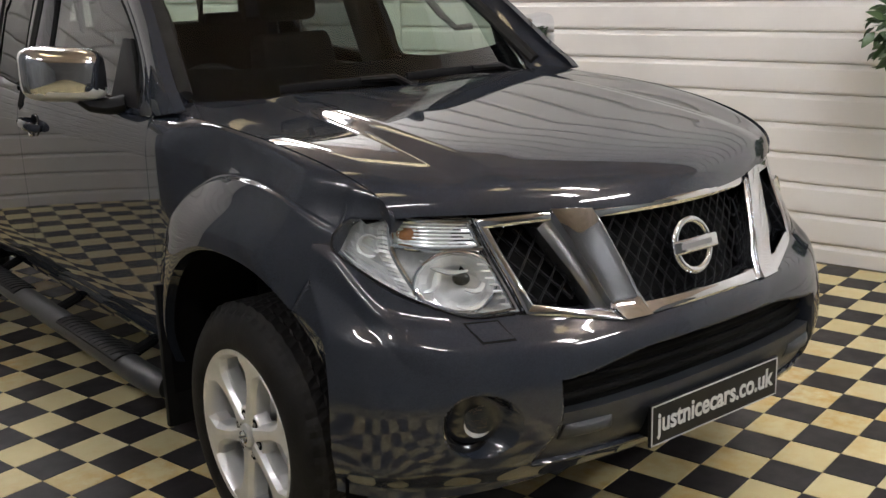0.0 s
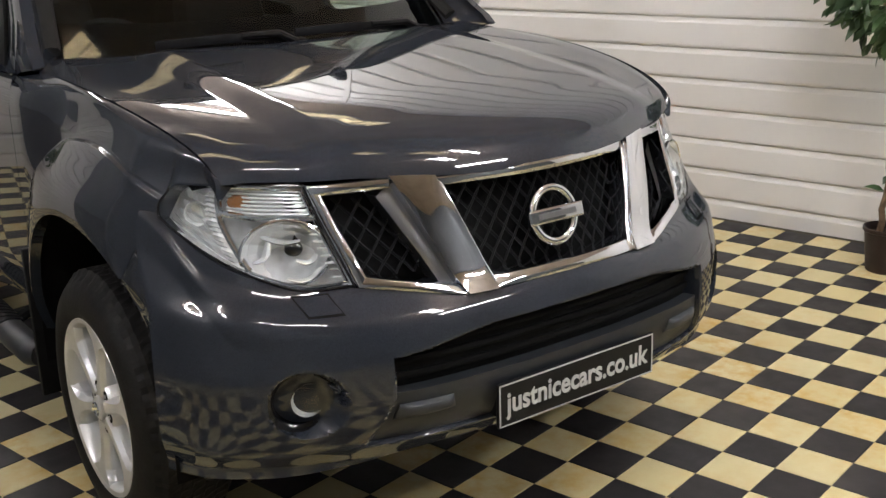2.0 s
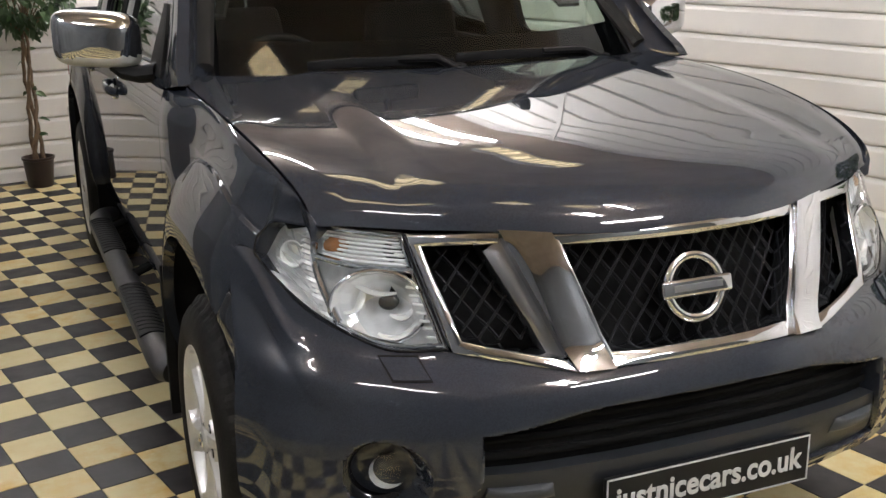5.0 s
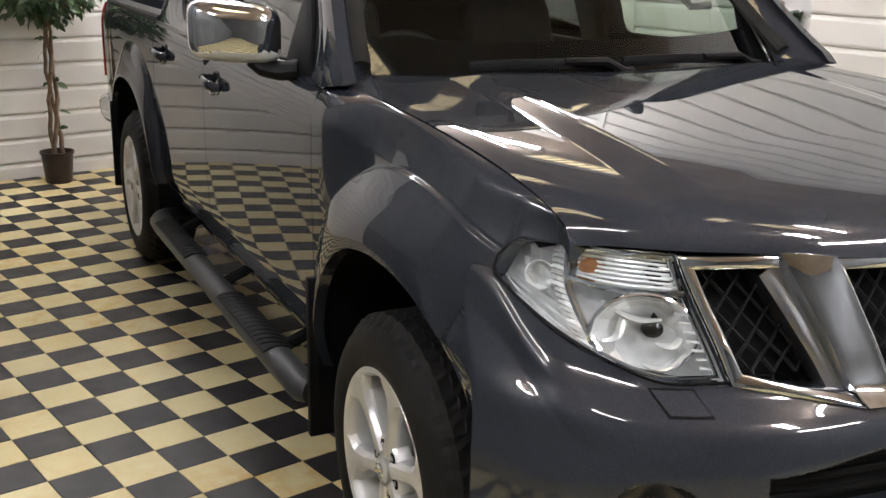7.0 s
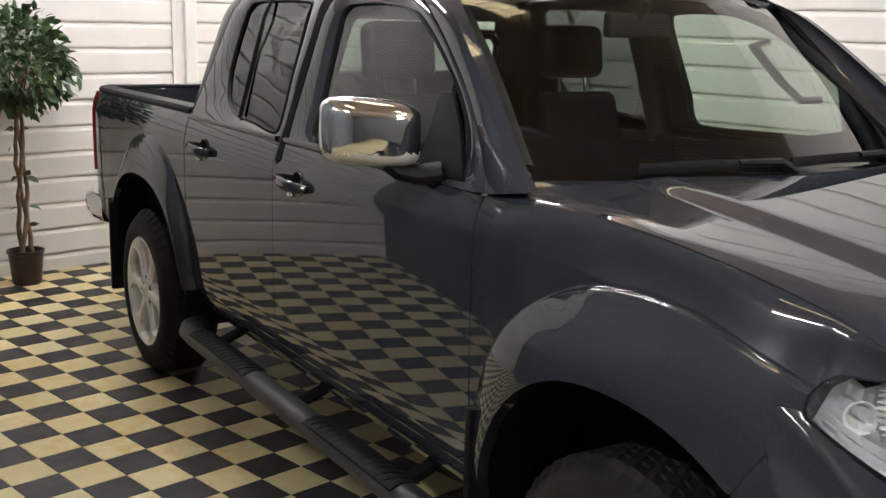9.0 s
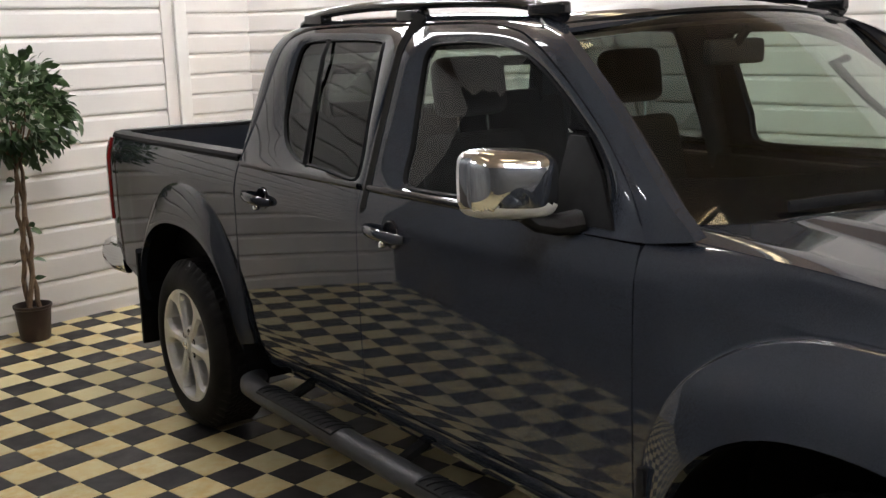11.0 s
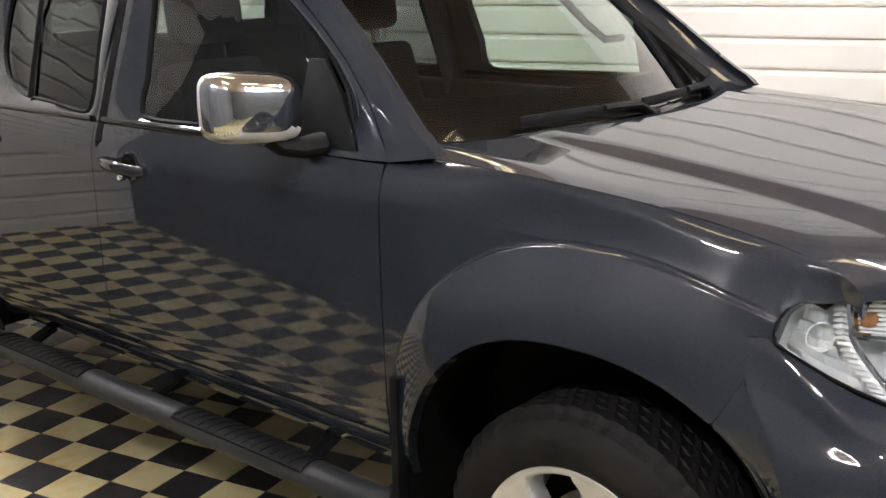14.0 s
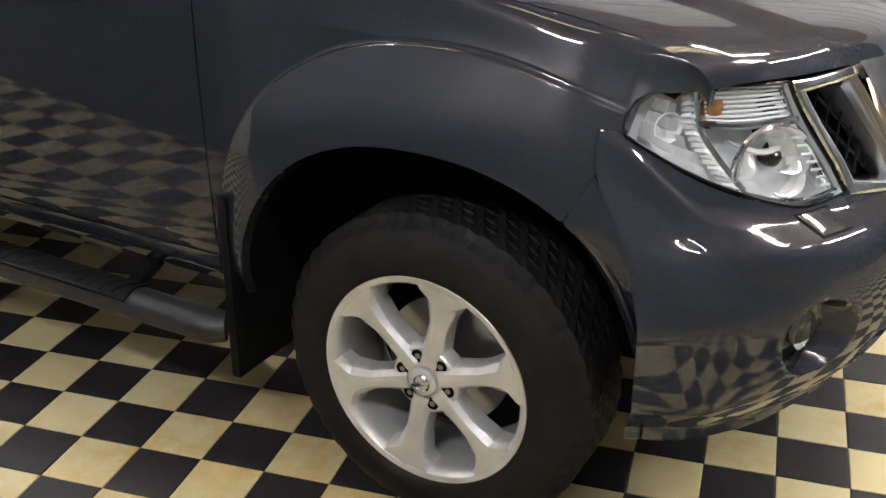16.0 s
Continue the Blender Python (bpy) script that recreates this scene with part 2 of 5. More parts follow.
def batten(u, v, length, along_v=True, strength=90.0, tubes=2, gap=0.16):
    """A ceiling batten with bare lit tubes."""
    place = ROOM @ pose(u, v, TOP, 0, 0, 90 if along_v else 0)
    lamp = empty("ceiling_light", place, ("white twin tube" if tubes == 2 else "white single tube") + " fluorescent ceiling batten, lit", "light", "ceiling lights")
    h = length / 2
    glow = tube_glow(strength)
    offsets = (-gap / 2, gap / 2) if tubes == 2 else (0.0,)
    wide = offsets[-1] + 0.035
    part("housing", boxed((-h, -wide, -0.045), (h, wide, 0.0), 0.006), WHITE_METAL, lamp)
    for c in offsets:
        part("tube", tube(bmesh.new(), [(-h + 0.03, c, -0.070), (h - 0.03, c, -0.070)], 0.019, 8), glow, lamp, "lit white tube", True)
        for e in (-1, 1):
            part("tube_holder", boxed((e * (h - 0.015) - 0.012, c - 0.018, -0.094), (e * (h - 0.015) + 0.012, c + 0.018, -0.044), 0.004), WHITE_METAL, lamp)
    return lamp


def louvre(u, v, length, along_v=True):
    """A warm ceiling lamp behind cross slats."""
    lamp = empty("louvre_light", ROOM @ pose(u, v, TOP, 0, 0, 90 if along_v else 0), "warm ceiling light behind metal cross louvres, lit", "light", "louvre lights")
    h = length / 2
    part("diffuser", boxed((-h, -0.11, -0.030), (h, 0.11, 0.0)), WARM_GLOW, lamp, "lit warm diffuser")
    for s in (-1, 1):
        part("side_rail", boxed((-h, s * 0.12 - 0.012, -0.075), (h, s * 0.12 + 0.012, 0.0), 0.003), WHITE_METAL, lamp)
    n = int(length / 0.10)
    for k in range(n + 1):
        x = -h + length * k / n
        part("louvre_slat", boxed((x - 0.004, -0.108, -0.075), (x + 0.004, 0.108, -0.030)), WHITE_METAL, lamp)
    return lamp


batten(2.11, 3.95, 2.0, True, 85, 1)
batten(2.45, 3.95, 2.0, True, 85, 1)
louvre(2.15, 2.25, 0.9)
batten(0.15, 2.65, 1.5, True, 150, 1)
louvre(0.22, 1.38, 0.6)
louvre(-0.12, -0.60, 0.30)
batten(0.45, -1.70, 1.2, True, 220, 1)
louvre(0.15, -1.30, 0.6)
louvre(-1.00, 0.15, 0.9)
batten(-3.40, 0.80, 1.4, True, 240, 1)
batten(-0.30, -2.90, 1.2, True, 170)
batten(-0.3, 4.3, 1.5, False, 50)
batten(0.3, -4.6, 1.5, False, 150)
batten(-2.60, -1.60, 1.2, True, 130, 1)
batten(2.1, 6.2, 1.2, False, 80)

# ---------------------------------------------------------------- materials of the pickup
def paint_material():
    """Dark grey metallic: a blue-grey pigment and a soft, warmer flake sheen, both under one clear coat."""
    m = mat("grey_car_paint", (0.030, 0.034, 0.045), 0.6, 0.0, 1.0, spec=0.0)
    nt = m.node_tree
    b = nt.nodes["Principled BSDF"]
    out = nt.nodes["Material Output"]
    tc = nt.nodes.new("ShaderNodeTexCoord")
    flakes = nt.nodes.new("ShaderNodeTexVoronoi")
    flakes.inputs["Scale"].default_value = 900
    nt.links.new(tc.outputs["Object"], flakes.inputs["Vector"])
    sep = nt.nodes.new("ShaderNodeSeparateColor")
    nt.links.new(flakes.outputs["Color"], sep.inputs[0])

    def speckled(lo, hi):
        mix = nt.nodes.new("ShaderNodeMix")
        mix.data_type = "RGBA"
        mix.inputs[6].default_value, mix.inputs[7].default_value = (*lo, 1), (*hi, 1)
        nt.links.new(sep.outputs[0], mix.inputs[0])
        return mix.outputs[2]
    nt.links.new(speckled((0.0145, 0.0176, 0.0246), (0.0260, 0.0306, 0.0408)), b.inputs["Base Color"])
    sheen = nt.nodes.new("ShaderNodeBsdfPrincipled")
    nt.links.new(speckled((0.082, 0.058, 0.043), (0.145, 0.104, 0.078)), sheen.inputs["Base Color"])
    sheen.inputs["Metallic"].default_value = 1.0
    sheen.inputs["Roughness"].default_value = 0.42
    sheen.inputs["Coat Weight"].default_value = 1.0
    dust = nt.nodes.new("ShaderNodeTexNoise")
    dust.inputs["Scale"].default_value, dust.inputs["Detail"].default_value = 7, 6
    nt.links.new(tc.outputs["Object"], dust.inputs["Vector"])
    r = nt.nodes.new("ShaderNodeMapRange")
    for k, v in enumerate((0.4, 0.8, 0.012, 0.05)):
        r.inputs[k + 1].default_value = v
    nt.links.new(dust.outputs["Fac"], r.inputs[0])
    for shader in (b, sheen):
        shader.inputs["Coat IOR"].default_value = 1.56
        nt.links.new(r.outputs[0], shader.inputs["Coat Roughness"])
    both = nt.nodes.new("ShaderNodeMixShader")
    both.inputs[0].default_value = 0.045
    nt.links.new(b.outputs[0], both.inputs[1])
    nt.links.new(sheen.outputs[0], both.inputs[2])
    nt.links.new(both.outputs[0], out.inputs[0])
    return m


def glass_material(name, tint, gloss=1.0):
    """A thin pane: clear with a tint, glossy at its surface."""
    m = bpy.data.materials.new(name)
    m.use_nodes = True
    nt = m.node_tree
    nt.nodes.remove(nt.nodes["Principled BSDF"])
    out = nt.nodes["Material Output"]
    clear = nt.nodes.new("ShaderNodeBsdfTransparent")
    clear.inputs[0].default_value = (*tint, 1)
    shine = nt.nodes.new("ShaderNodeBsdfGlossy")
    shine.inputs["Roughness"].default_value = 0.01
    shine.inputs[0].default_value = (gloss, gloss, gloss, 1)
    view = nt.nodes.new("ShaderNodeLayerWeight")
    f = nt.nodes.new("ShaderNodeMath")
    f.operation = "POWER"
    f.inputs[1].default_value = 4.5
    nt.links.new(view.outputs["Facing"], f.inputs[0])
    f2 = nt.nodes.new("ShaderNodeMath")
    f2.operation = "MULTIPLY_ADD"
    f2.inputs[1].default_value, f2.inputs[2].default_value = 0.92, 0.045
    nt.links.new(f.outputs[0], f2.inputs[0])
    mix = nt.nodes.new("ShaderNodeMixShader")
    nt.links.new(f2.outputs[0], mix.inputs[0])
    nt.links.new(clear.outputs[0], mix.inputs[1])
    nt.links.new(shine.outputs[0], mix.inputs[2])
    nt.links.new(mix.outputs[0], out.inputs[0])
    return m


PAINT = paint_material()
CHROME = mat("chrome", (0.72, 0.74, 0.77), 0.04, 1.0, vary=0.06, scale=6)
SATIN = mat("satin_metal", (0.42, 0.42, 0.43), 0.3, 1.0, vary=0.15, scale=10)
ALLOY = mat("alloy_wheel", (0.78, 0.775, 0.77), 0.28, 0.6, 0.2, vary=0.18, scale=14, rough_vary=0.15)
BLACK = mat("black_plastic", (0.008, 0.008, 0.009), 0.55, spec=0.12, vary=0.4, scale=30, bump=0.15, bump_scale=300)
GLOSS_BLACK = mat("gloss_black", (0.008, 0.008, 0.009), 0.12, vary=0.3, scale=12)
GREY_PLASTIC = mat("grey_plastic", (0.030, 0.031, 0.034), 0.42, spec=0.35, vary=0.25, scale=20, bump=0.15, bump_scale=250)
PANEL_GREY = mat("moulded_grey", (0.019, 0.0205, 0.024), 0.36, spec=0.4, vary=0.2, scale=16, bump=0.1, bump_scale=260)
PAD_GREY = mat("pad_grey", (0.042, 0.045, 0.050), 0.4, spec=0.4, vary=0.2, scale=20, bump=0.12, bump_scale=260)
RUBBER = mat("tyre_rubber", (0.009, 0.0085, 0.0085), 0.62, spec=0.14, vary=0.5, scale=14, bump=0.3, bump_scale=120, tint=(0.016, 0.0145, 0.0135))
BRUSHED = mat("satin_silver_strip", (0.62, 0.62, 0.60), 0.38, 0.35, vary=0.1, scale=20)
UNDER = mat("underbody", (0.006, 0.006, 0.006), 0.85, spec=0.08, vary=0.5, scale=9, bump=0.3)
CLOTH = mat("seat_cloth", (0.011, 0.010, 0.010), 0.85, spec=0.08, vary=0.3, scale=9)
TRIM_IN = mat("cabin_trim", (0.024, 0.023, 0.022), 0.75, spec=0.1, vary=0.25, scale=18, bump=0.2, bump_scale=180)
LINING = mat("roof_lining", (0.36, 0.34, 0.31), 0.9, vary=0.15, scale=30)
TAIL_RED = mat("red_lens", (0.36, 0.012, 0.010), 0.08, 0.0, 1.0, vary=0.3, scale=20)
AMBER = mat("amber_bulb", (0.30, 0.13, 0.05), 0.25, vary=0.2, scale=30)
FRIT = mat("black_print", (0.0025, 0.0025, 0.003), 0.9, spec=0.0, vary=0.2, scale=60)
REFLECTOR = mat("lamp_reflector", (0.93, 0.935, 0.94), 0.08, 0.50, vary=0.05, scale=40, bump=0.25, bump_scale=45)
LAMP_GREY = mat("lamp_housing", (0.90, 0.905, 0.91), 0.12, 0.30, bump=0.9, bump_scale=34, vary=0.25, scale=30)
LENS_WHITE = mat("clear_flutes", (0.80, 0.81, 0.81), 0.12, 0.0, 0.5, vary=0.1, scale=30)
PLATE_BLACK = mat("plate_black", (0.008, 0.008, 0.009), 0.30, spec=0.2, vary=0.3, scale=10)
PLATE_GREY = mat("plate_grey", (0.50, 0.50, 0.50), 0.45, vary=0.15, scale=30)
WINDSCREEN_GLASS = glass_material("windscreen_glass", (0.78, 0.89, 0.81))
SIDE_GLASS = glass_material("side_glass", (0.46, 0.52, 0.48))
DARK_GLASS = glass_material("privacy_glass", (0.10, 0.11, 0.11), 0.65)
LENS_GLASS = glass_material("lens_glass", (0.93, 0.95, 0.95))

# ---------------------------------------------------------------- the pickup: forms that its panels share
CAR = empty("pickup_truck", label="dark grey metallic double cab pickup truck, clean and polished", category="car")


def mirrored(bm):
    c = bm.copy()
    for v in c.verts:
        v.co.x = -v.co.x
    bmesh.ops.reverse_faces(c, faces=c.faces[:])
    return c


def pair(name, bm, material, parent=None, label="", smooth=True):
    """The same part on both sides; the driver's side is at minus x."""
    other = mirrored(bm)
    a = part(name, bm, material, parent or CAR, label, smooth)
    b = part(name, other, material, parent or CAR, label, smooth)
    return a, b


def fold(bm, way, depth=0.02):
    """Turn the free edges of a sheet inward, so that it shows its thickness."""
    free = [e for e in bm.edges if len(e.link_faces) == 1]
    for e in free:
        e.smooth = False
    made = bmesh.ops.extrude_edge_only(bm, edges=free)["geom"]
    w = Vector(way) * depth
    for v in made:
        if isinstance(v, bmesh.types.BMVert):
            v.co += w
    return bm


FRONT_Y, REAR_Y = -0.005, 3.185       # wheel arch centres
ARCH = {0: (FRONT_Y, 0.475, 0.493), 1: (REAR_Y, 0.530, 0.507)}
ARCH_N = 2.3


def width_low(z):
    """Half width below the windows: nearly flat, tucked under at the sill, rounded at the belt."""
    x = 0.875 - 0.06 * (z - 0.95) ** 2
    if z < 0.60:
        x -= 1.2 * (0.60 - z) ** 2
    if z > 1.10:
        x -= 0.10 * (z - 1.10) + 1.3 * (z - 1.10) ** 2
    return x


CREST = {0: (-0.02, 0.585, 0.80, 0.685), 1: (REAR_Y, 0.560, 0.560, 0.677)}  # centre, reach back, reach ahead, height over 0.40


def crest_norm(k, y, z):
    """1 on the upper edge of an arch's flare, less inside it."""
    c, a, ahead, b = CREST[k]
    if k == 0 and y < c:
        return math.hypot((c - y) / ahead, max(0.0, z - 0.40) / b)
    n = 2.4 if k == 0 else 2.2
    return ((abs(y - c) / a) ** n + (max(0.0, z - 0.40) / b) ** n) ** (1 / n)


def lip_norm(k, y, z):
    c, a, b = ARCH[k]
    return ((abs(y - c) / a) ** ARCH_N + (max(0.0, z - 0.40) / b) ** ARCH_N) ** (1 / ARCH_N)


def wing_inset(y, z):
    """The front wing draws in above its flare."""
    return 0.040 * smoothstep(0.50, 0.20, y) * smoothstep(-0.52, -0.05, y) * smoothstep(0.86, 1.04, z)


def flare(y, z):
    """How far the wheel arch flares stand out: a rounded brow that ends in a small step."""
    out = 0.0
    for k in (0, 1):
        depth = 0.040 + (wing_inset(y, z) if k == 0 else 0.0)
        o = crest_norm(k, y, z)
        if o >= 1.0:
            continue
        d_in, d_out = max(0.0, lip_norm(k, y, z) - 1.0), 1.0 - o
        q = d_in / (d_in + d_out)
        out += depth * max(0.0, 1 - q ** 1.6) ** 0.88 + 0.008 * smoothstep(0.0, 0.012, d_out)
    return out


nose_taper = curve([(-0.53, 0.170), (-0.47, 0.118), (-0.40, 0.066), (-0.30, 0.020), (-0.18, 0.004), (0.0, 0.0), (0.2, 0.0)])
tail_taper = curve([(3.83, 0.0), (4.08, 0.008), (4.21, 0.03), (4.27, 0.06)])


def side(y, z):
    """Half width of the body at y along and z up."""
    if z <= 1.20:
        x = width_low(z)
    else:
        x = 0.8455 - (z - 1.20) * 0.325
        if z > 1.60:
            x -= (z - 1.60) ** 2 * 4.0
    x -= nose_taper(y) * (0.42 + 0.58 * smoothstep(0.62, 1.0, z)) + tail_taper(y)
    if y < 0.5 and z < 1.25:
        x -= wing_inset(y, z)
    if z < 1.15:
        x += flare(y, z)
    return x


def arch(k, y):
    """Height of the wheel arch's edge over y, or None beyond it."""
    c, a, b = ARCH[k]
    q = 1 - (abs(y - c) / a) ** ARCH_N
    return 0.40 + b * q ** (1 / ARCH_N) if q > 0 else None


def columns(y0, y1, n, k=None):
    """Places along the car, closer together where a wheel arch stands upright."""
    out = span(y0, y1, n)
    if k is not None:
        c, a, _ = ARCH[k]
        out += [c + a * math.cos(math.pi * i / 44) for i in range(45)] + [c + s * a * 1.0005 for s in (-1, 1)]
    return sorted(y for y in set(round(v, 5) for v in out) if y0 - 1e-6 <= y <= y1 + 1e-6)


def fascia_point_tables():
    levels = [0.40, 0.46, 0.60, 0.71, 0.755, 0.80, 0.88, 0.96, 1.04]
    xs = [[0, 0.25, 0.50, 0.66, 0.77, 0.85, 0.895], [0, 0.25, 0.50, 0.66, 0.775, 0.86, 0.910], [0, 0.25, 0.50, 0.66, 0.775, 0.86, 0.912], [0, 0.25, 0.50, 0.66, 0.77, 0.85, 0.900], [0, 0.25, 0.50, 0.66, 0.77, 0.845, 0.894], [0, 0.25, 0.50, 0.66, 0.76, 0.83, 0.888], [0, 0.25, 0.48, 0.64, 0.75, 0.815, 0.88], [0, 0.25, 0.46, 0.61, 0.73, 0.80, 0.86], [0, 0.25, 0.44, 0.59, 0.70, 0.77, 0.82]]
    ys = [[-0.83, -0.82, -0.77, -0.70, -0.63, -0.55, -0.46], [-0.87, -0.86, -0.815, -0.742, -0.668, -0.580, -0.475],
          [-0.905, -0.897, -0.855, -0.771, -0.680, -0.580, -0.475], [-0.903, -0.892, -0.840, -0.752, -0.656, -0.553, -0.452],
          [-0.890, -0.877, -0.820, -0.730, -0.635, -0.535, -0.437], [-0.862, -0.838, -0.765, -0.672, -0.588, -0.50, -0.42],
          [-0.835, -0.808, -0.735, -0.635, -0.545, -0.465, -0.37], [-0.810, -0.780, -0.705, -0.612, -0.515, -0.435, -0.35], [-0.785, -0.752, -0.680, -0.598, -0.51, -0.43, -0.36]]
    fx = [curve(list(zip(levels, col))) for col in zip(*xs)]
    fy = [curve(list(zip(levels, col))) for col in zip(*ys)]
    return fx, fy


FASCIA_X, FASCIA_Y = fascia_point_tables()
_plan = {}


def front(x, z):
    """Where the nose lies (y) at x across and z up."""
    key = round(z, 4)
    if key not in _plan:
        xs = [f(key) for f in FASCIA_X]
        ys = [f(key) for f in FASCIA_Y]
        _plan[key] = curve([(-xs[1], ys[1])] + list(zip(xs, ys)))
    return _plan[key](abs(x))


def front_point(x, z, out=0.0):
    e = 0.004
    dx = (front(x + e, z) - front(x - e, z)) / (2 * e)
    dz = (front(x, z + e) - front(x, z - e)) / (2 * e)
    n = Vector((dx, -1, dz)).normalized()
    return Vector((x, front(x, z), z)) + n * out


def front_patch(corners, out=0.0, bulge=0.0, nu=10, nv=10, depth=0.02, bm=None, fn=front_point):
    """A four-sided patch on the nose: corners in (x, z), lower left, lower right, upper right, upper left."""
    bm = bm or bmesh.new()
    a, b, c, d = [Vector(p) for p in corners]

    def at(u, v):
        p = (a * (1 - u) + b * u) * (1 - v) + (d * (1 - u) + c * u) * v
        h = bulge * (1 - (2 * u - 1) ** 4) * (1 - (2 * v - 1) ** 4)
        return fn(p.x, p.y, out + h)
    first = len(bm.verts)
    rows = grid(bm, at, span(0, 1, nu), span(0, 1, nv))
    rim = [r[0] for r in rows] + rows[-1][1:] + [r[-1] for r in rows[::-1]][1:] + rows[0][::-1][1:-1]
    back = []
    for v in rim:
        back.append(bm.verts.new(v.co + Vector((0, depth, 0))))
    for i in range(len(rim)):
        j = (i + 1) % len(rim)
        bm.faces.new((rim[i], rim[j], back[j], back[i]))
    bmesh.ops.recalc_face_normals(bm, faces=[f for f in bm.faces])
    return bm


# ---------------------------------------------------------------- front wings


def hood_line(y):
    return 1.18788 + y * (0.09851 + y * (-0.13581 + y * (0.06661 + y * 0.08349)))


def lip_drop(d):
    """How far the bonnet has turned down at d behind its front edge."""
    return 0.030 * math.exp(-d / 0.008) + 0.054 * math.exp(-d / 0.065)


def hood_edge_x(y):
    return 0.797 - 0.067 * (max(0.0, 0.56 - y) / 1.08) ** 3


def hood_edge_z(y):
    """Height of the bonnet's side edge: it turns down into the lip at its front end."""
    return hood_line(y) - 0.70 * lip_drop(max(0.0, y + 0.517))


def wing_low(y):
    z = arch(0, y)
    if y < -0.312:   # where the bumper takes over
        if y < -0.398:
            return min(1.018 + min((-0.398 - y) * 0.8, 0.018), hood_edge_z(y) - 0.005)
        if y < -0.388:
            return 0.9590 + (-0.388 - y) * 5.9
        return 0.806 + (-0.312 - y) * 2.0125
    return z if z else 0.50


def crest_z(y):
    """Height of the flare's upper edge on the front wing."""
    c, a, ahead, b = CREST[0]
    n, d = (2.0, (c - y) / ahead) if y < c else (2.4, (y - c) / a)
    return 0.40 + b * max(0.0, 1 - d ** n) ** (1 / n)


def wing():
    bm = bmesh.new()
    ys = columns(-0.514, 0.5605, 130, 0)

    def section(y):
        z0, zh, xh = wing_low(y), hood_edge_z(y), hood_edge_x(y) + 0.0065
        ridge = min(max(crest_z(y), z0), zh - 0.016)

        def base(z):
            return side(y, z) - flare(y, z)
        low = ridge - 0.0035 if ridge > z0 + 0.01 else z0
        pts = [(side(y, z), z) for z in (z0 + (low - z0) * (1 - (1 - q) ** 1.8) for q in span(0, 1, 64))]
        x0, x1 = pts[-1][0], base(ridge + 0.004)
        for f in (0.25, 0.5, 0.75, 1.0):
            pts.append((x0 + (x1 - x0) * f, low + (ridge + 0.004 - low) * f * f))
        # upright above the flare, then over a rounded shoulder to the bonnet's edge
        start = max(ridge + 0.0045, zh - 0.115)
        pts += [(base(z), z) for z in span(ridge + 0.004, start, 24)[1:]]
        p0, p3 = Vector(pts[-1]), Vector((xh, zh))
        rise = p3.y - p0.y
        lean = (base(start - 0.01) - base(start)) / 0.01 + 0.12 * smoothstep(0.2, -0.3, y) + 0.42 * smoothstep(0.40, 0.05, y)
        p1 = p0 + Vector((-rise * 0.55 * lean, rise * 0.55))
        p2 = p3 + Vector((min(0.60 * (p0.x - p3.x), 0.05), -0.14 * rise))
        for f in span(0, 1, 44)[1:]:
            q = p0 * (1 - f) ** 3 + p1 * (3 * f * (1 - f) ** 2) + p2 * (3 * f * f * (1 - f)) + p3 * f ** 3
            pts.append((q.x, q.y))
        return pts
    rows = []
    for y in ys:
        rows.append([bm.verts.new((-x, y, z)) for x, z in section(y)])
    for a, b in zip(rows, rows[1:]):
        for k in range(len(a) - 1):
            bm.faces.new((a[k], b[k], b[k + 1], a[k + 1]))
    bmesh.ops.recalc_face_normals(bm, faces=bm.faces[:])
    first = len(bm.verts)
    fold(bm, (1, 0, -0.3), 0.03)
    bm.verts.ensure_lookup_table()
    for v in bm.verts[first:]:  # beside the bonnet the flange drops, so that the gap stays open
        if abs(v.co.z + 0.009 - hood_edge_z(v.co.y)) < 0.003:
            v.co += Vector((-0.029, 0, -0.030))
    return bm


pair("front_wing", wing(), PAINT, label="dark grey front wing with flared wheel arch")


# ---------------------------------------------------------------- bonnet
def lip_y(x):
    return -0.795 + 0.513 * x ** 2 + 0.0375 * x ** 4


def cowl_y(x):
    return 0.285 + 0.403 * x ** 2


def hood_top(y):
    return 1.2005 + 0.1165 * y + 0.004 * (1 - (y + 0.15) ** 2 / 0.49)


def bonnet_at(u, s):
    """u: -1 to 1 across; s: 0 at the windscreen, 1 at the lip."""
    xe = hood_edge_x(0.53 - s * 1.045)
    x = u * xe
    y0, y1 = cowl_y(abs(x)), lip_y(abs(x))
    y = y0 + (y1 - y0) * s
    a = abs(u)
    roll = max(0.0, 1 - (xe - abs(x)) / 0.075) ** 2.0
    crown = 0.60 * a ** 2.0
    w = crown * (1 - roll) + roll
    z = hood_top(y) * (1 - w) + hood_line(max(y, -0.52)) * w - lip_drop(y - y1) * (1 - 0.3 * w)
    # the raised middle, with a flank that runs back to the windscreen
    ramp = min(1.0, max(0.0, (0.555 - abs(x)) / 0.095))
    ramp = 0.6 * ramp + 0.4 * smoothstep(0.0, 1.0, ramp)
    z += 0.0135 * (ramp - 0.25) * (1 - roll) * smoothstep(-0.85, -0.35, y) * (1 - 0.30 * smoothstep(0.10, 0.45, y))
    return (x, y, z)


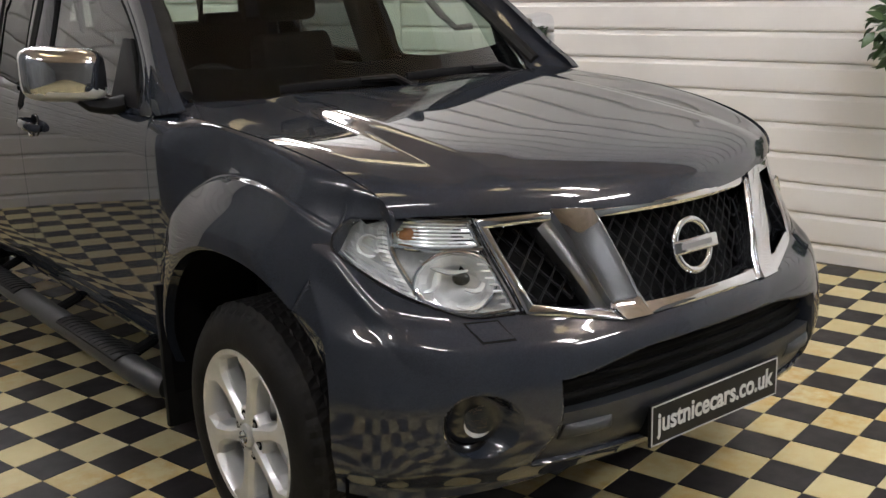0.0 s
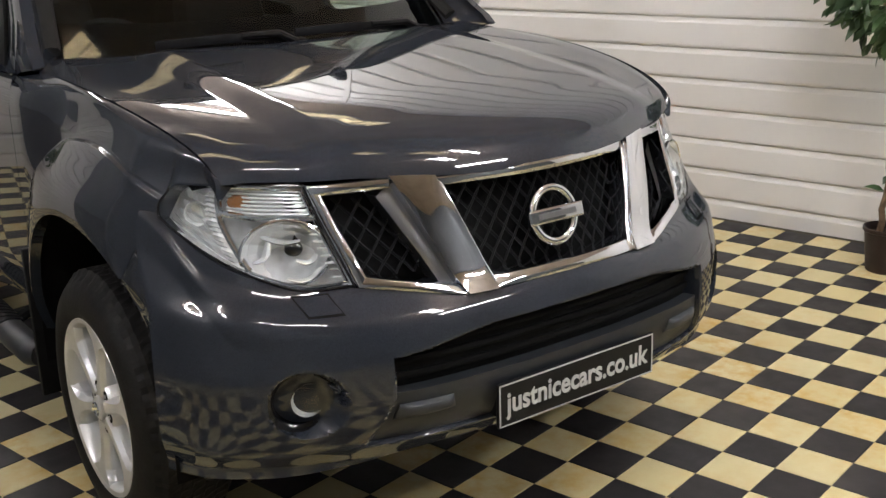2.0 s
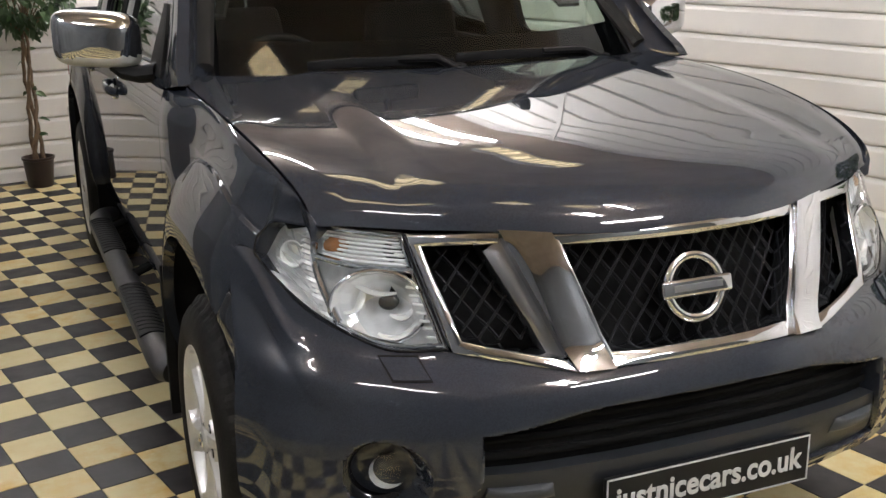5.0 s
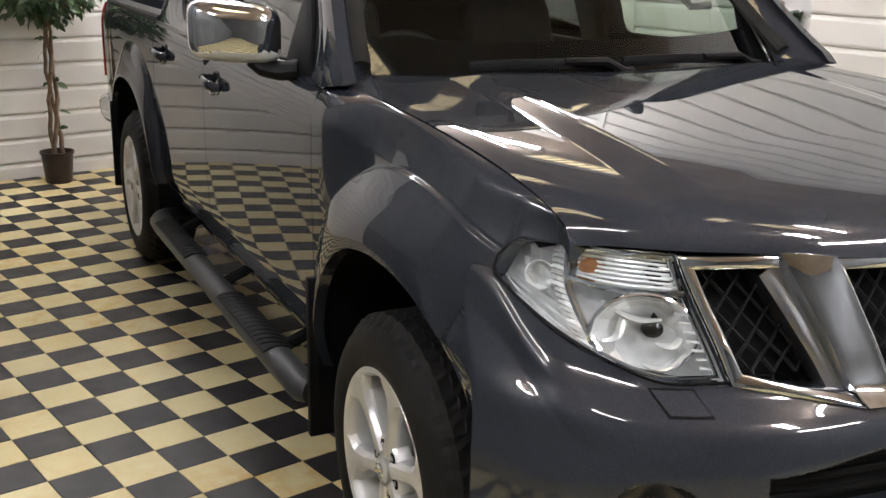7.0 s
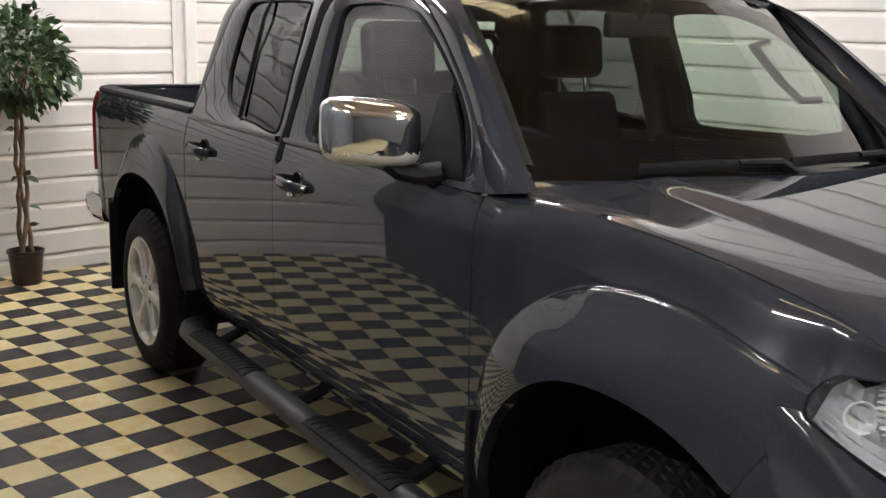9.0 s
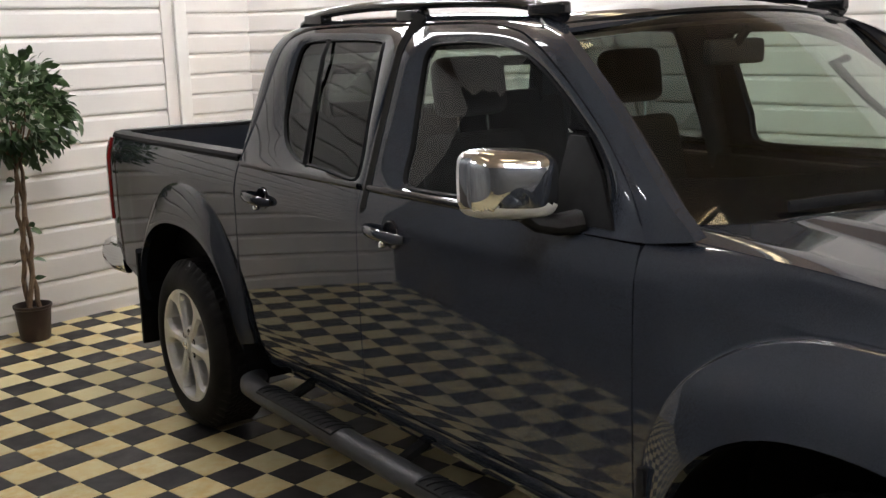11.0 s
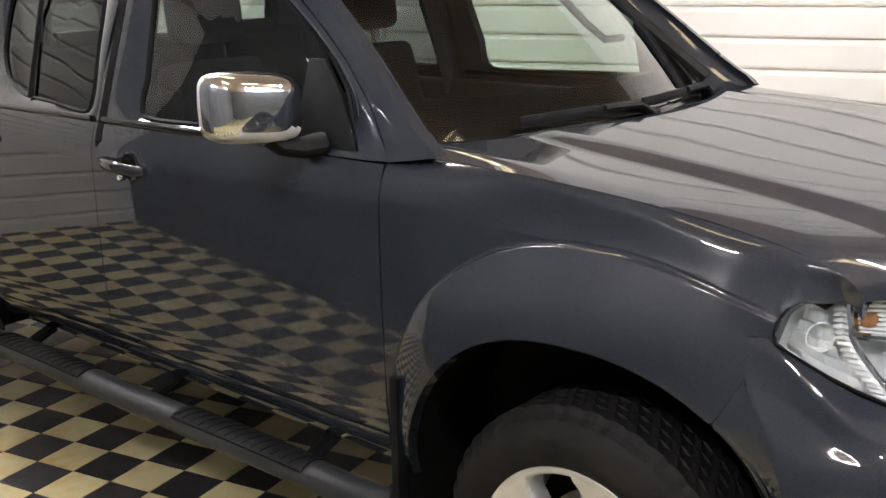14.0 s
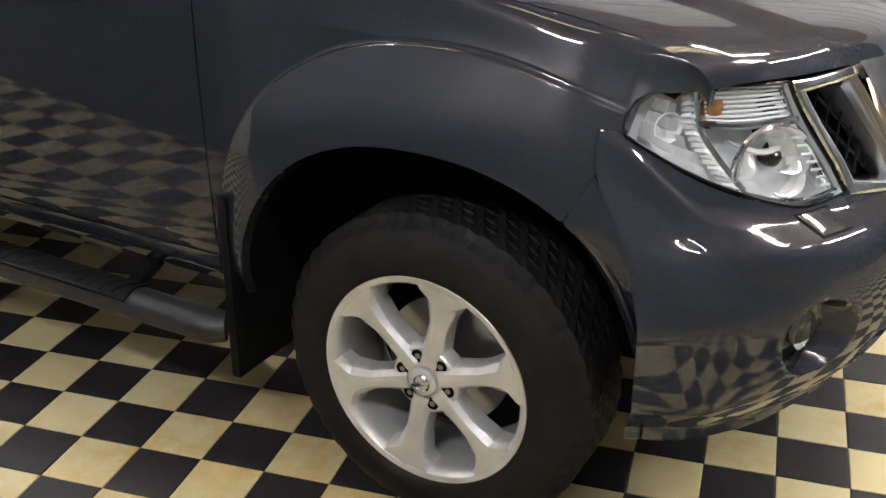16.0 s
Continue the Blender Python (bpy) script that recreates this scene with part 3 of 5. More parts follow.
bm = bmesh.new()
us = sorted(set([round(v, 4) for v in span(-1, 1, 241)] + [-0.98, 0.98, -0.988, 0.988, -0.996, 0.996]))
ss = span(0, 0.9, 44) + [0.92, 0.94, 0.955, 0.97, 0.98, 0.99, 1.0]
grid(bm, bonnet_at, us, ss)
bmesh.ops.recalc_face_normals(bm, faces=bm.faces[:])
fold(bm, (0, 1, -0.25), 0.012)
bonnet = part("bonnet", bm, PAINT, CAR, "dark grey bonnet with raised centre, reflecting the ceiling lights", True)

# Added dark sheet below the bonnet: stands in for shade in its edge gap
bm = bmesh.new()
grid(bm, lambda u, s: (u * 0.77, 0.56 - s * 1.02, hood_edge_z(0.53 - s * 1.0) - 0.045 - 0.02 * s), span(-1, 1, 5), span(0, 1, 8))
part("bonnet_gap_shade", bm, UNDER, CAR)

# ---------------------------------------------------------------- front bumper
bumper_top = curve([(0.0, 0.778), (0.26, 0.772), (0.31, 0.778), (0.42, 0.803), (0.52, 0.812), (0.62, 0.815), (0.70, 0.832), (0.77, 0.868), (0.82, 0.915), (0.865, 0.968), (0.92, 0.975)])
FOG = (0.672, 0.572)


def opening(x, z):
    """How far inside the lower air opening or a fog lamp's recess a place is: 0 outside, 1 inside."""
    a = abs(x)
    top = 0.702 - 0.040 * smoothstep(0.20, 0.54, a)
    edge = 0.498 + max(0.0, 0.57 - z) * 0.42
    d = min(edge - a, top - z, z - 0.455)
    inside = smoothstep(-0.008, 0.018, d)
    d2 = 0.078 - math.hypot((a - FOG[0]) * 1.05, z - FOG[1])
    return inside * 0.060, smoothstep(-0.003, 0.010, d2) * 0.055


crease_z = curve([(0.55, 0.765), (0.70, 0.783), (0.76, 0.798), (0.79, 0.815), (0.812, 0.866), (0.826, 0.916), (0.843, 0.954), (0.87, 0.990)])


def crease(x, z):
    """A soft edge that runs from the flare under the headlamp."""
    h = z - crease_z(min(0.87, x))
    return 0.010 * smoothstep(0.665, 0.77, x) * max(0.0, 1 - (h / 0.035 if h > 0 else -h / 0.10))


def bumper_at(t, v):
    """t: 0 at the middle, 1 at the wheel arch."""
    xw = 0.895 * min(1.0, t / 0.86)
    z0 = 0.415 - 0.04 * smoothstep(0.3, 0.75, xw)
    z1 = bumper_top(xw)
    if t <= 0.86:
        z = z0 + (z1 - z0) * v
        lim = FASCIA_X[6](z)
        x = min(xw / 0.895 * lim, lim)
        p = front_point(x, z)
        a, b = opening(x, z)
        d = max(a, b)
        o = crease(x, z)
        return (-(x + 0.6 * o), p.y + d - 0.8 * o, z)
    w = (t - 0.86) / 0.14
    z1 = 0.972
    z = z0 + (z1 - z0) * v
    lim = FASCIA_X[6](z)
    p = front_point(lim, z)
    c, a, b = ARCH[0]
    q = max(0.0, 1 - (max(0.0, z - 0.40) / b) ** ARCH_N)
    ye = c - a * q ** (1 / ARCH_N) if z < 0.806 else -0.314 - (z - 0.806) / 2.0125
    ye = min(ye, -0.313)
    xe = side(ye, z)
    o = crease(lim, z) * (1 - w)
    return (-(lim + 0.6 * o + (xe - lim) * math.sin(w * math.pi / 2)), p.y - 0.8 * o + (ye - p.y) * w, z)


bm = bmesh.new()
ts = span(0, 0.86, 150) + span(0.86, 1.0, 14)[1:]
grid(bm, bumper_at, ts, span(0, 1, 84))
bmesh.ops.recalc_face_normals(bm, faces=bm.faces[:])
free = [e for e in bm.edges if len(e.link_faces) == 1 and not all(abs(v.co.x) < 1e-5 for v in e.verts)]
for e in free:
    e.smooth = False
for v in {v for e in bmesh.ops.extrude_edge_only(bm, edges=free)["geom"] if isinstance(e, bmesh.types.BMVert) for v in [e]}:
    v.co += Vector((0.02, 0.025, 0.0)) if v.co.z > 0.43 else Vector((0.03, 0.05, 0.03)) if v.co.y < -0.52 else Vector((0.03, 0.0, 0.0))
twin = mirrored(bm)
me = bpy.data.meshes.new("half")
twin.to_mesh(me)
twin.free()
bm.from_mesh(me)
bmesh.ops.remove_doubles(bm, verts=[v for v in bm.verts if abs(v.co.x) < 1e-4], dist=0.0005)
bmesh.ops.recalc_face_normals(bm, faces=bm.faces[:])
BUMPER = part("front_bumper", bm, PAINT, CAR, "dark grey moulded front bumper", True)


def inset_point(x, z, out=0.0):
    p = front_point(x, z)
    return Vector((x, p.y + 0.055 - out, z))


# Lower air opening: black back, slats, and the grey moulded panel under it
bm = bmesh.new()
front_patch([(-0.515, 0.46), (0.515, 0.46), (0.515, 0.70), (-0.515, 0.70)], 0.002, 0, 30, 8, 0.02, bm, inset_point)
part("intake_back", bm, UNDER, BUMPER, "", True)
for z in (0.610, 0.645, 0.678):
    front_patch([(-0.495, z - 0.008), (0.495, z - 0.008), (0.495, z + 0.008), (-0.495, z + 0.008)], 0.012, 0.004, 30, 4, 0.02, bm := bmesh.new(), inset_point)
    part("intake_slat", bm, UNDER, BUMPER, "", True)
bm = front_patch([(-0.548, 0.449), (0.548, 0.449), (0.505, 0.582), (-0.505, 0.582)], 0.038, 0.006, 34, 8, 0.04, None, inset_point)
# Added black block: stands in for the deep shade below the lower panel.
shade_block = boxed((-0.46, -0.72, 0.355), (0.46, -0.42, 0.43), 0.03, 3)
part("lower_panel", bm, PANEL_GREY, BUMPER, "dark grey moulded lower bumper panel", True)
part("under_bumper_shade", shade_block, BLACK, BUMPER, "added black block for the dark shade under the bumper", True)
for s in (-1, 1):
    bm = front_patch([(s * 0.425 - 0.075, 0.515), (s * 0.425 + 0.075, 0.515), (s * 0.425 + 0.065, 0.552), (s * 0.425 - 0.065, 0.552)], 0.045, 0.016, 14, 8, 0.02, None, inset_point)
    part("panel_pad", bm, PAD_GREY, BUMPER, "", True)


def lathe(bm, prof, seg=32, matrix=Matrix(), twist=None):
    """Turn a profile of (radius, height) round the local z axis."""
    rows = []
    for k in range(seg):
        a = 2 * math.pi * k / seg
        rows.append([bm.verts.new(matrix @ Vector((r * math.cos(a), r * math.sin(a), h))) for r, h in prof])
    for k in range(seg):
        a, b = rows[k], rows[(k + 1) % seg]
        for i in range(len(prof) - 1):
            if prof[i][0] < 1e-6 and prof[i + 1][0] < 1e-6:
                continue
            bm.faces.new([v for n, v in enumerate((a[i], b[i], b[i + 1], a[i + 1]))])
    bmesh.ops.remove_doubles(bm, verts=bm.verts[:], dist=1e-5)
    bmesh.ops.recalc_face_normals(bm, faces=bm.faces[:])
    return bm


def facing(p, n):
    """A pose at p whose z axis points along n."""
    return Matrix.Translation(p) @ Vector(n).normalized().to_track_quat("Z", "Y").to_matrix().to_4x4()


for s in (-1, 1):
    p = front_point(s * FOG[0], FOG[1])
    n = (s * 0.25, -1, 0)
    m = facing((p.x, p.y + 0.050, p.z), n)
    fog = part("fog_lamp", lathe(bmesh.new(), [(0.082, 0.002), (0.079, 0.006), (0.070, 0.004), (0.060, -0.004), (0.055, -0.03)], 36, m), GLOSS_BLACK, BUMPER, "round front fog lamp in a black bezel", True)
    o = Matrix.Translation((s * -0.018, 0, 0))
    part("reflector", lathe(bmesh.new(), [(0.040, 0.012), (0.036, 0.006), (0.026, -0.012), (0.012, -0.022), (0.0, -0.024)], 28, o @ m), REFLECTOR, fog, "", True)
    part("lens", lathe(bmesh.new(), [(0.041, 0.012), (0.034, 0.019), (0.018, 0.024), (0.0, 0.026)], 28, o @ m), LENS_GLASS, fog, "", True)
    # headlamp washer flap on a dark patch that paints the shade of its gap
    part("washer_gap_shade", front_patch([(s * 0.618 - s * 0.0435, 0.7665), (s * 0.618 + s * 0.0275, 0.7635), (s * 0.618 + s * 0.0375, 0.8035), (s * 0.618 - s * 0.0335, 0.8065)], 0.0008, 0.0, 6, 6, 0.004), UNDER, BUMPER, "", True)
    part("washer_flap", front_patch([(s * 0.618 - s * 0.040, 0.770), (s * 0.618 + s * 0.024, 0.767), (s * 0.618 + s * 0.034, 0.800), (s * 0.618 - s * 0.030, 0.803)], 0.003, 0.002, 6, 6, 0.006), PAINT, BUMPER, "", True)

# Number plate with the dealer's lettering
PLATE_Z, PLATE_H = 0.4975, 0.111
bm = boxed((-0.260, -0.906, PLATE_Z - PLATE_H / 2), (0.260, -0.897, PLATE_Z + PLATE_H / 2), 0.002)
PLATE = part("number_plate", bm, PLATE_BLACK, CAR, "black show plate with grey dealer lettering")
for lo, hi in (((-0.257, PLATE_Z + 0.0500), (0.257, PLATE_Z + 0.0535)), ((-0.257, PLATE_Z - 0.0535), (0.257, PLATE_Z - 0.0510)),
               ((-0.257, PLATE_Z - 0.0535), (-0.2535, PLATE_Z + 0.0535)), ((0.2535, PLATE_Z - 0.0535), (0.257, PLATE_Z + 0.0535))):
    part("border", boxed((lo[0], -0.9075, lo[1]), (hi[0], -0.9055, hi[1])), PLATE_GREY, PLATE)
txt = bpy.data.curves.new("lettering", "FONT")
txt.body, txt.align_x, txt.align_y, txt.size, txt.extrude, txt.offset = "justnicecars.co.uk", "CENTER", "CENTER", 0.074, 0.0006, 0.0017
tob = new("lettering", txt)
deps = bpy.context.evaluated_depsgraph_get()
tme = bpy.data.meshes.new_from_object(tob.evaluated_get(deps))
wide = max(v.co.x for v in tme.vertices) - min(v.co.x for v in tme.vertices)
mid = (max(v.co.y for v in tme.vertices) + min(v.co.y for v in tme.vertices)) / 2
for v in tme.vertices:
    v.co.y -= mid
bpy.data.objects.remove(tob)
letters = new("lettering", tme)
tme.materials.clear()
tme.materials.append(PLATE_GREY)
letters.parent = PLATE
letters.matrix_basis = pose(0, -0.9072, PLATE_Z - 0.004, 90, 0, 0) @ Matrix.Diagonal((0.478 / wide, 1.0, 1, 1))
part("plate_holder", boxed((-0.235, -0.897, PLATE_Z - 0.045), (0.235, -0.835, PLATE_Z + 0.045), 0.004), BLACK, CAR)

# ---------------------------------------------------------------- grille
GRILLE = part("grille", front_patch([(-0.53, 0.775), (0.53, 0.775), (0.575, 1.030), (-0.575, 1.030)], -0.075, 0, 40, 10, 0.02), UNDER, CAR, "chrome framed grille with black mesh", True)


def mesh_bars(cx0, cx1, top0, top1, z0, z1, step=0.043):
    """Crossing slanted bars cut to a four-sided opening (bottom x0..x1, top x0..x1)."""
    bm = bmesh.new()

    def inside(x, z):
        v = (z - z0) / (z1 - z0)
        return 0 <= v <= 1 and cx0 + (top0 - cx0) * v <= x <= cx1 + (top1 - cx1) * v
    lo, hi = min(cx0, top0), max(cx1, top1)
    for lean in (-1, 1):
        k = lo - 0.4
        while k < hi + 0.4:
            run = []
            for i in range(61):
                z = z0 + (z1 - z0) * i / 60
                x = k + lean * (z - z0) * 0.82
                if inside(x, z):
                    run.append(front_point(x, z, -0.048 + (0.002 if lean > 0 else 0)))
            if len(run) > 3:
                tube(bm, run[::3] + [run[-1]], 0.0026, 5, (0.9, 1.6))
            k += step
    return bm


part("centre_mesh", mesh_bars(-0.222, 0.222, -0.292, 0.292, 0.795, 1.02), BLACK, GRILLE, "", True)
for s in (-1, 1):
    a, b, c, d = sorted([s * 0.500, s * 0.335]), sorted([s * 0.545, s * 0.420]), 0.835, 1.005
    part("side_mesh", mesh_bars(a[0], a[1], b[0], b[1], c, d), BLACK, GRILLE, "", True)
    # Broad chrome strut that leans to the badge
    part("chrome_strut", front_patch([(s * 0.300, 0.770), (s * 0.222, 0.770), (s * 0.303, 1.032), (s * 0.401, 1.040)], 0.012, 0.003, 10, 16, 0.05), CHROME, GRILLE, "broad polished chrome strut", True)
    # Satin inner flank of the strut towards the side mesh
    part("strut_flank", front_patch([(s * 0.345, 0.810), (s * 0.300, 0.772), (s * 0.398, 1.026), (s * 0.435, 1.000)], -0.018, 0.006, 6, 14, 0.05), SATIN, GRILLE, "", True)
    # Thin chrome frame round the side mesh
    for q in ([(s * 0.522, 0.812), (s * 0.300, 0.772), (s * 0.310, 0.792), (s * 0.518, 0.836)],
              [(s * 0.522, 0.812), (s * 0.500, 0.822), (s * 0.545, 1.012), (s * 0.565, 1.022)],
              [(s * 0.562, 1.006), (s * 0.405, 1.014), (s * 0.400, 1.038), (s * 0.566, 1.030)]):
        part("chrome_frame", front_patch(q, 0.004, 0.006, 8, 8, 0.05), CHROME, GRILLE, "", True)
# Thin frame round the centre
for q in ([(-0.235, 0.776), (0.235, 0.776), (0.228, 0.800), (-0.228, 0.800)], [(-0.300, 1.010), (0.300, 1.010), (0.306, 1.036), (-0.306, 1.036)],
          [(-0.226, 0.785), (-0.214, 0.785), (-0.290, 1.022), (-0.304, 1.022)], [(0.214, 0.785), (0.226, 0.785), (0.304, 1.022), (0.290, 1.022)]):
    part("chrome_frame", front_patch(q, 0.000, 0.006, 14, 6, 0.05), CHROME, GRILLE, "", True)
# Badge: a plain ring and bar
bp = front_point(0, 0.905, -0.032)
m = facing(bp, (0, -1, 0.28))
bm = bmesh.new()
prof = [(0.066 + 0.011 * math.cos(a), 0.012 + 0.010 * math.sin(a)) for a in (2 * math.pi * k / 12 for k in range(13))]
lathe(bm, prof, 48, m)
BADGE = part("badge", bm, CHROME, GRILLE, "round chrome maker's badge", True)
bm = box(bmesh.new(), (-0.086, -0.019, 0.006), (0.086, 0.019, 0.030), 0.007, 3)
bm.transform(m)
part("bar", bm, CHROME, BADGE, "", True)
bm = box(bmesh.new(), (-0.060, -0.0070, 0.029), (0.060, 0.0070, 0.0308), 0.0008)
bm.transform(m)
part("inlay", bm, SATIN, BADGE)


# ---------------------------------------------------------------- headlamps
def lamp_point(u, v, out=0.0, s=1):
    """u: 0 at the grille, 1 at the wing; v: 0 low, 1 high."""
    zl = curve([(0, 0.818), (0.35, 0.812), (0.62, 0.838), (0.82, 0.885), (1.0, 0.962)])(u)
    zh = curve([(0, 1.030), (0.35, 1.036), (0.6, 1.040), (0.80, 1.041), (0.92, 1.034), (0.975, 1.020), (1.0, 0.996)])(u)
    z = zl + (zh - zl) * v
    xi = 0.530 + (z - 0.818) / 0.204 * 0.042
    xo = curve([(0.80, 0.78), (0.88, 0.815), (0.96, 0.828), (1.04, 0.80)])(z)
    x = xi + (xo - xi) * u
    p = front_point(x, z, out)
    return Vector((s * p.x, p.y, p.z))


for s in (-1, 1):
    bm = bmesh.new()
    grid(bm, lambda u, v: lamp_point(u, v, -0.052 + 0.046 * (max(abs(2 * u - 1), abs(2 * v - 1)) > 0.97), s), span(0, 1, 30), span(0, 1, 20))
    lamp = part("headlamp", bm, LAMP_GREY, CAR, "clear glass headlamp with chrome reflectors", True)
    bm = bmesh.new()
    grid(bm, lambda u, v: lamp_point(u, v, 0.006 * (1 - max(abs(2 * u - 1), abs(2 * v - 1)) ** 6), s), span(0, 1, 24), span(0, 1, 18))
    lens = part("lens", bm, LENS_GLASS, lamp, "", True)
    lens.visible_shadow = False
    # dark seal round the lamp
    bm = bmesh.new()
    ring = [lamp_point(u, 0, 0.001, s) for u in span(0, 1, 24)] + [lamp_point(1, v, 0.001, s) for v in span(0, 1, 8)[1:]] + [lamp_point(u, 1, 0.001, s) for u in span(1, 0, 24)[1:]] + [lamp_point(0, v, 0.001, s) for v in span(1, 0, 10)[1:]]
    tube(bm, ring, 0.0030, 6)
    part("seal", bm, GLOSS_BLACK, lamp, "", True)
    # main beam bowl, faceted
    c = lamp_point(0.35, 0.36, -0.024, s)
    m = facing(c, (s * 0.55, -1, 0.10)) @ Matrix.Diagonal((1.22, 0.95, 1, 1))
    bowl = part("main_reflector", lathe(bmesh.new(), [(0.080, 0.012), (0.076, 0.006), (0.070, -0.008), (0.052, -0.024), (0.030, -0.034), (0.012, -0.037), (0.0, -0.037)], 16, m), REFLECTOR, lamp)
    part("bulb_hood", lathe(bmesh.new(), [(0.0, 0.004), (0.010, 0.002), (0.0165, -0.004), (0.018, -0.016), (0.014, -0.034)], 18, m @ Matrix.Translation((-s * 0.016, 0.008, 0))), GLOSS_BLACK, bowl, "", True)
    part("bowl_rim", lathe(bmesh.new(), [(0.079, 0.010), (0.0815, 0.0145), (0.085, 0.012), (0.085, 0.002)], 40, m), CHROME, lamp, "", True)
    for k, (u0, v0, u1, v1) in enumerate(((0.16, 0.22, 0.44, 0.12), (0.20, 0.48, 0.50, 0.56), (0.14, 0.35, 0.30, 0.30), (0.40, 0.50, 0.60, 0.20))):
        bm = bmesh.new()
        tube(bm, [lamp_point(u0 + (u1 - u0) * q, v0 + (v1 - v0) * q - 0.05 * math.sin(q * math.pi), -0.028, s) for q in span(0, 1, 8)], [0.002 + 0.006 * math.sin(math.pi * (0.1 + 0.8 * q)) for q in span(0, 1, 8)], 6, (1.6, 0.7))
        part("reflector_blade", bm, REFLECTOR, bowl, "", True)
    # sidelight and its fluted column near the wing
    c = lamp_point(0.80, 0.60, -0.026, s)
    m = facing(c, (s * 0.9, -1, 0.1))
    part("side_reflector", lathe(bmesh.new(), [(0.030, 0.010), (0.028, 0.012), (0.024, 0.008), (0.018, -0.006), (0.0, -0.010)], 24, m), LENS_WHITE, lamp, "", True)
    # indicator: a bright trough behind upright flutes
    bm = bmesh.new()
    grid(bm, lambda u, v: lamp_point(0.05 + 0.56 * u, 0.70 + 0.25 * v, -0.034 + 0.020 * (2 * v - 1) ** 2, s), span(0, 1, 12), span(0, 1, 7))
    part("indicator_trough", bm, REFLECTOR, lamp, "", True)
    for k in range(7):
        v = 0.715 + 0.225 * k / 6
        part("indicator_rib", tube(bmesh.new(), [lamp_point(u, v, -0.015, s) for u in span(0.06, 0.60, 10)], 0.0030, 6), LENS_WHITE, lamp, "", True)
    part("indicator_bulb", lathe(bmesh.new(), [(0.0, 0.014), (0.010, 0.011), (0.015, 0.002), (0.015, -0.02)], 16, facing(lamp_point(0.52, 0.82, -0.022, s), (s * 0.3, -1, 0.1)) @ Matrix.Diagonal((1.8, 1.2, 1, 1))), AMBER, lamp, "amber indicator bulb", True)
    for v, r in ((0.675, 0.0080), (0.965, 0.0045), (0.045, 0.0050)):
        bm = bmesh.new()
        tube(bm, [lamp_point(u, v, -0.012, s) for u in span(0.02, 0.66, 16)], r, 8)
        part("chrome_divider", bm, CHROME, lamp, "", True)
    for u, r in ((0.655, 0.0085), (0.035, 0.0050)):
        part("upright_divider", tube(bmesh.new(), [lamp_point(u, v, -0.012, s) for v in span(0.06, 0.95, 12)], r, 8), CHROME, lamp, "", True)
    # crystal column between the bowl and the side lamp: short prisms, one over another
    for k in range(16):
        v = 0.07 + 0.055 * k
        part("column_prism", tube(bmesh.new(), [lamp_point(0.665, v, -0.010, s), lamp_point(0.70, v + 0.012, -0.006, s), lamp_point(0.735, v, -0.012, s)], [0.0035, 0.0060, 0.0035], 4), REFLECTOR if k % 3 else LENS_WHITE, lamp)
    # stepped chrome facets of the side lamp
    for k in range(5):
        v0 = 0.10 + 0.155 * k
        bm = bmesh.new()
        grid(bm, lambda u, v: lamp_point(0.75 + (0.20 - 0.02 * k) * u, v0 + 0.12 * v + 0.06 * u, -0.030 + 0.016 * v + 0.006 * math.sin(9 * u + k), s), span(0, 1, 6), span(0, 1, 3))
        part("side_facet", bm, REFLECTOR, lamp)
    for k in range(12):
        v = 0.10 + 0.070 * k
        part("inner_rib", tube(bmesh.new(), [lamp_point(0.045, v, -0.012, s), lamp_point(0.115, v + 0.01, -0.016, s)], 0.0030, 6), REFLECTOR if k % 2 else LENS_WHITE, lamp, "", True)

# ---------------------------------------------------------------- doors
REAR_DOOR_EDGE = curve([(0.50, 2.50), (0.535, 2.56), (0.58, 2.605), (0.64, 2.637), (0.75, 2.660), (0.95, 2.672), (1.25, 2.674)])


def door_sheet(y0, y1, z0, z1, rear_edge=None, cols=22, rows=36):
    bm = bmesh.new()

    def at(u, v):
        z = z0 + (z1 - z0) * v
        end = rear_edge(z) if rear_edge else y1
        y = y0 + (end - y0) * u
        return (-side(y, z), y, z)
    grid(bm, at, span(0, 1, cols), span(0, 1, rows))
    bmesh.ops.recalc_face_normals(bm, faces=bm.faces[:])
    return fold(bm, (1, 0, 0), 0.03)


def smooth_loop(pts, n, tension=0.5):
    """A closed rounded line through points, as n places evenly far apart."""
    out = []
    k = len(pts)
    for i in range(k):
        p0, p1, p2, p3 = [Vector(pts[(i + j) % k]) for j in (-1, 0, 1, 2)]
        for t in (q / 12 for q in range(12)):
            a, b = (p2 - p0) * tension, (p3 - p1) * tension
            out.append((2 * t**3 - 3 * t**2 + 1) * p1 + (t**3 - 2 * t**2 + t) * a + (-2 * t**3 + 3 * t**2) * p2 + (t**3 - t**2) * b)
    lens = [0.0]
    for i in range(len(out)):
        lens.append(lens[-1] + (out[(i + 1) % len(out)] - out[i]).length)
    res, j = [], 0
    for q in range(n):
        d = lens[-1] * q / n
        while lens[j + 1] < d:
            j += 1
        f = (d - lens[j]) / max(1e-9, lens[j + 1] - lens[j])
        res.append(out[j].lerp(out[(j + 1) % len(out)], f))
    return res


def on_side(p, out=0.0):
    return Vector((-(side(p[0], p[1]) + out), p[0], p[1]))


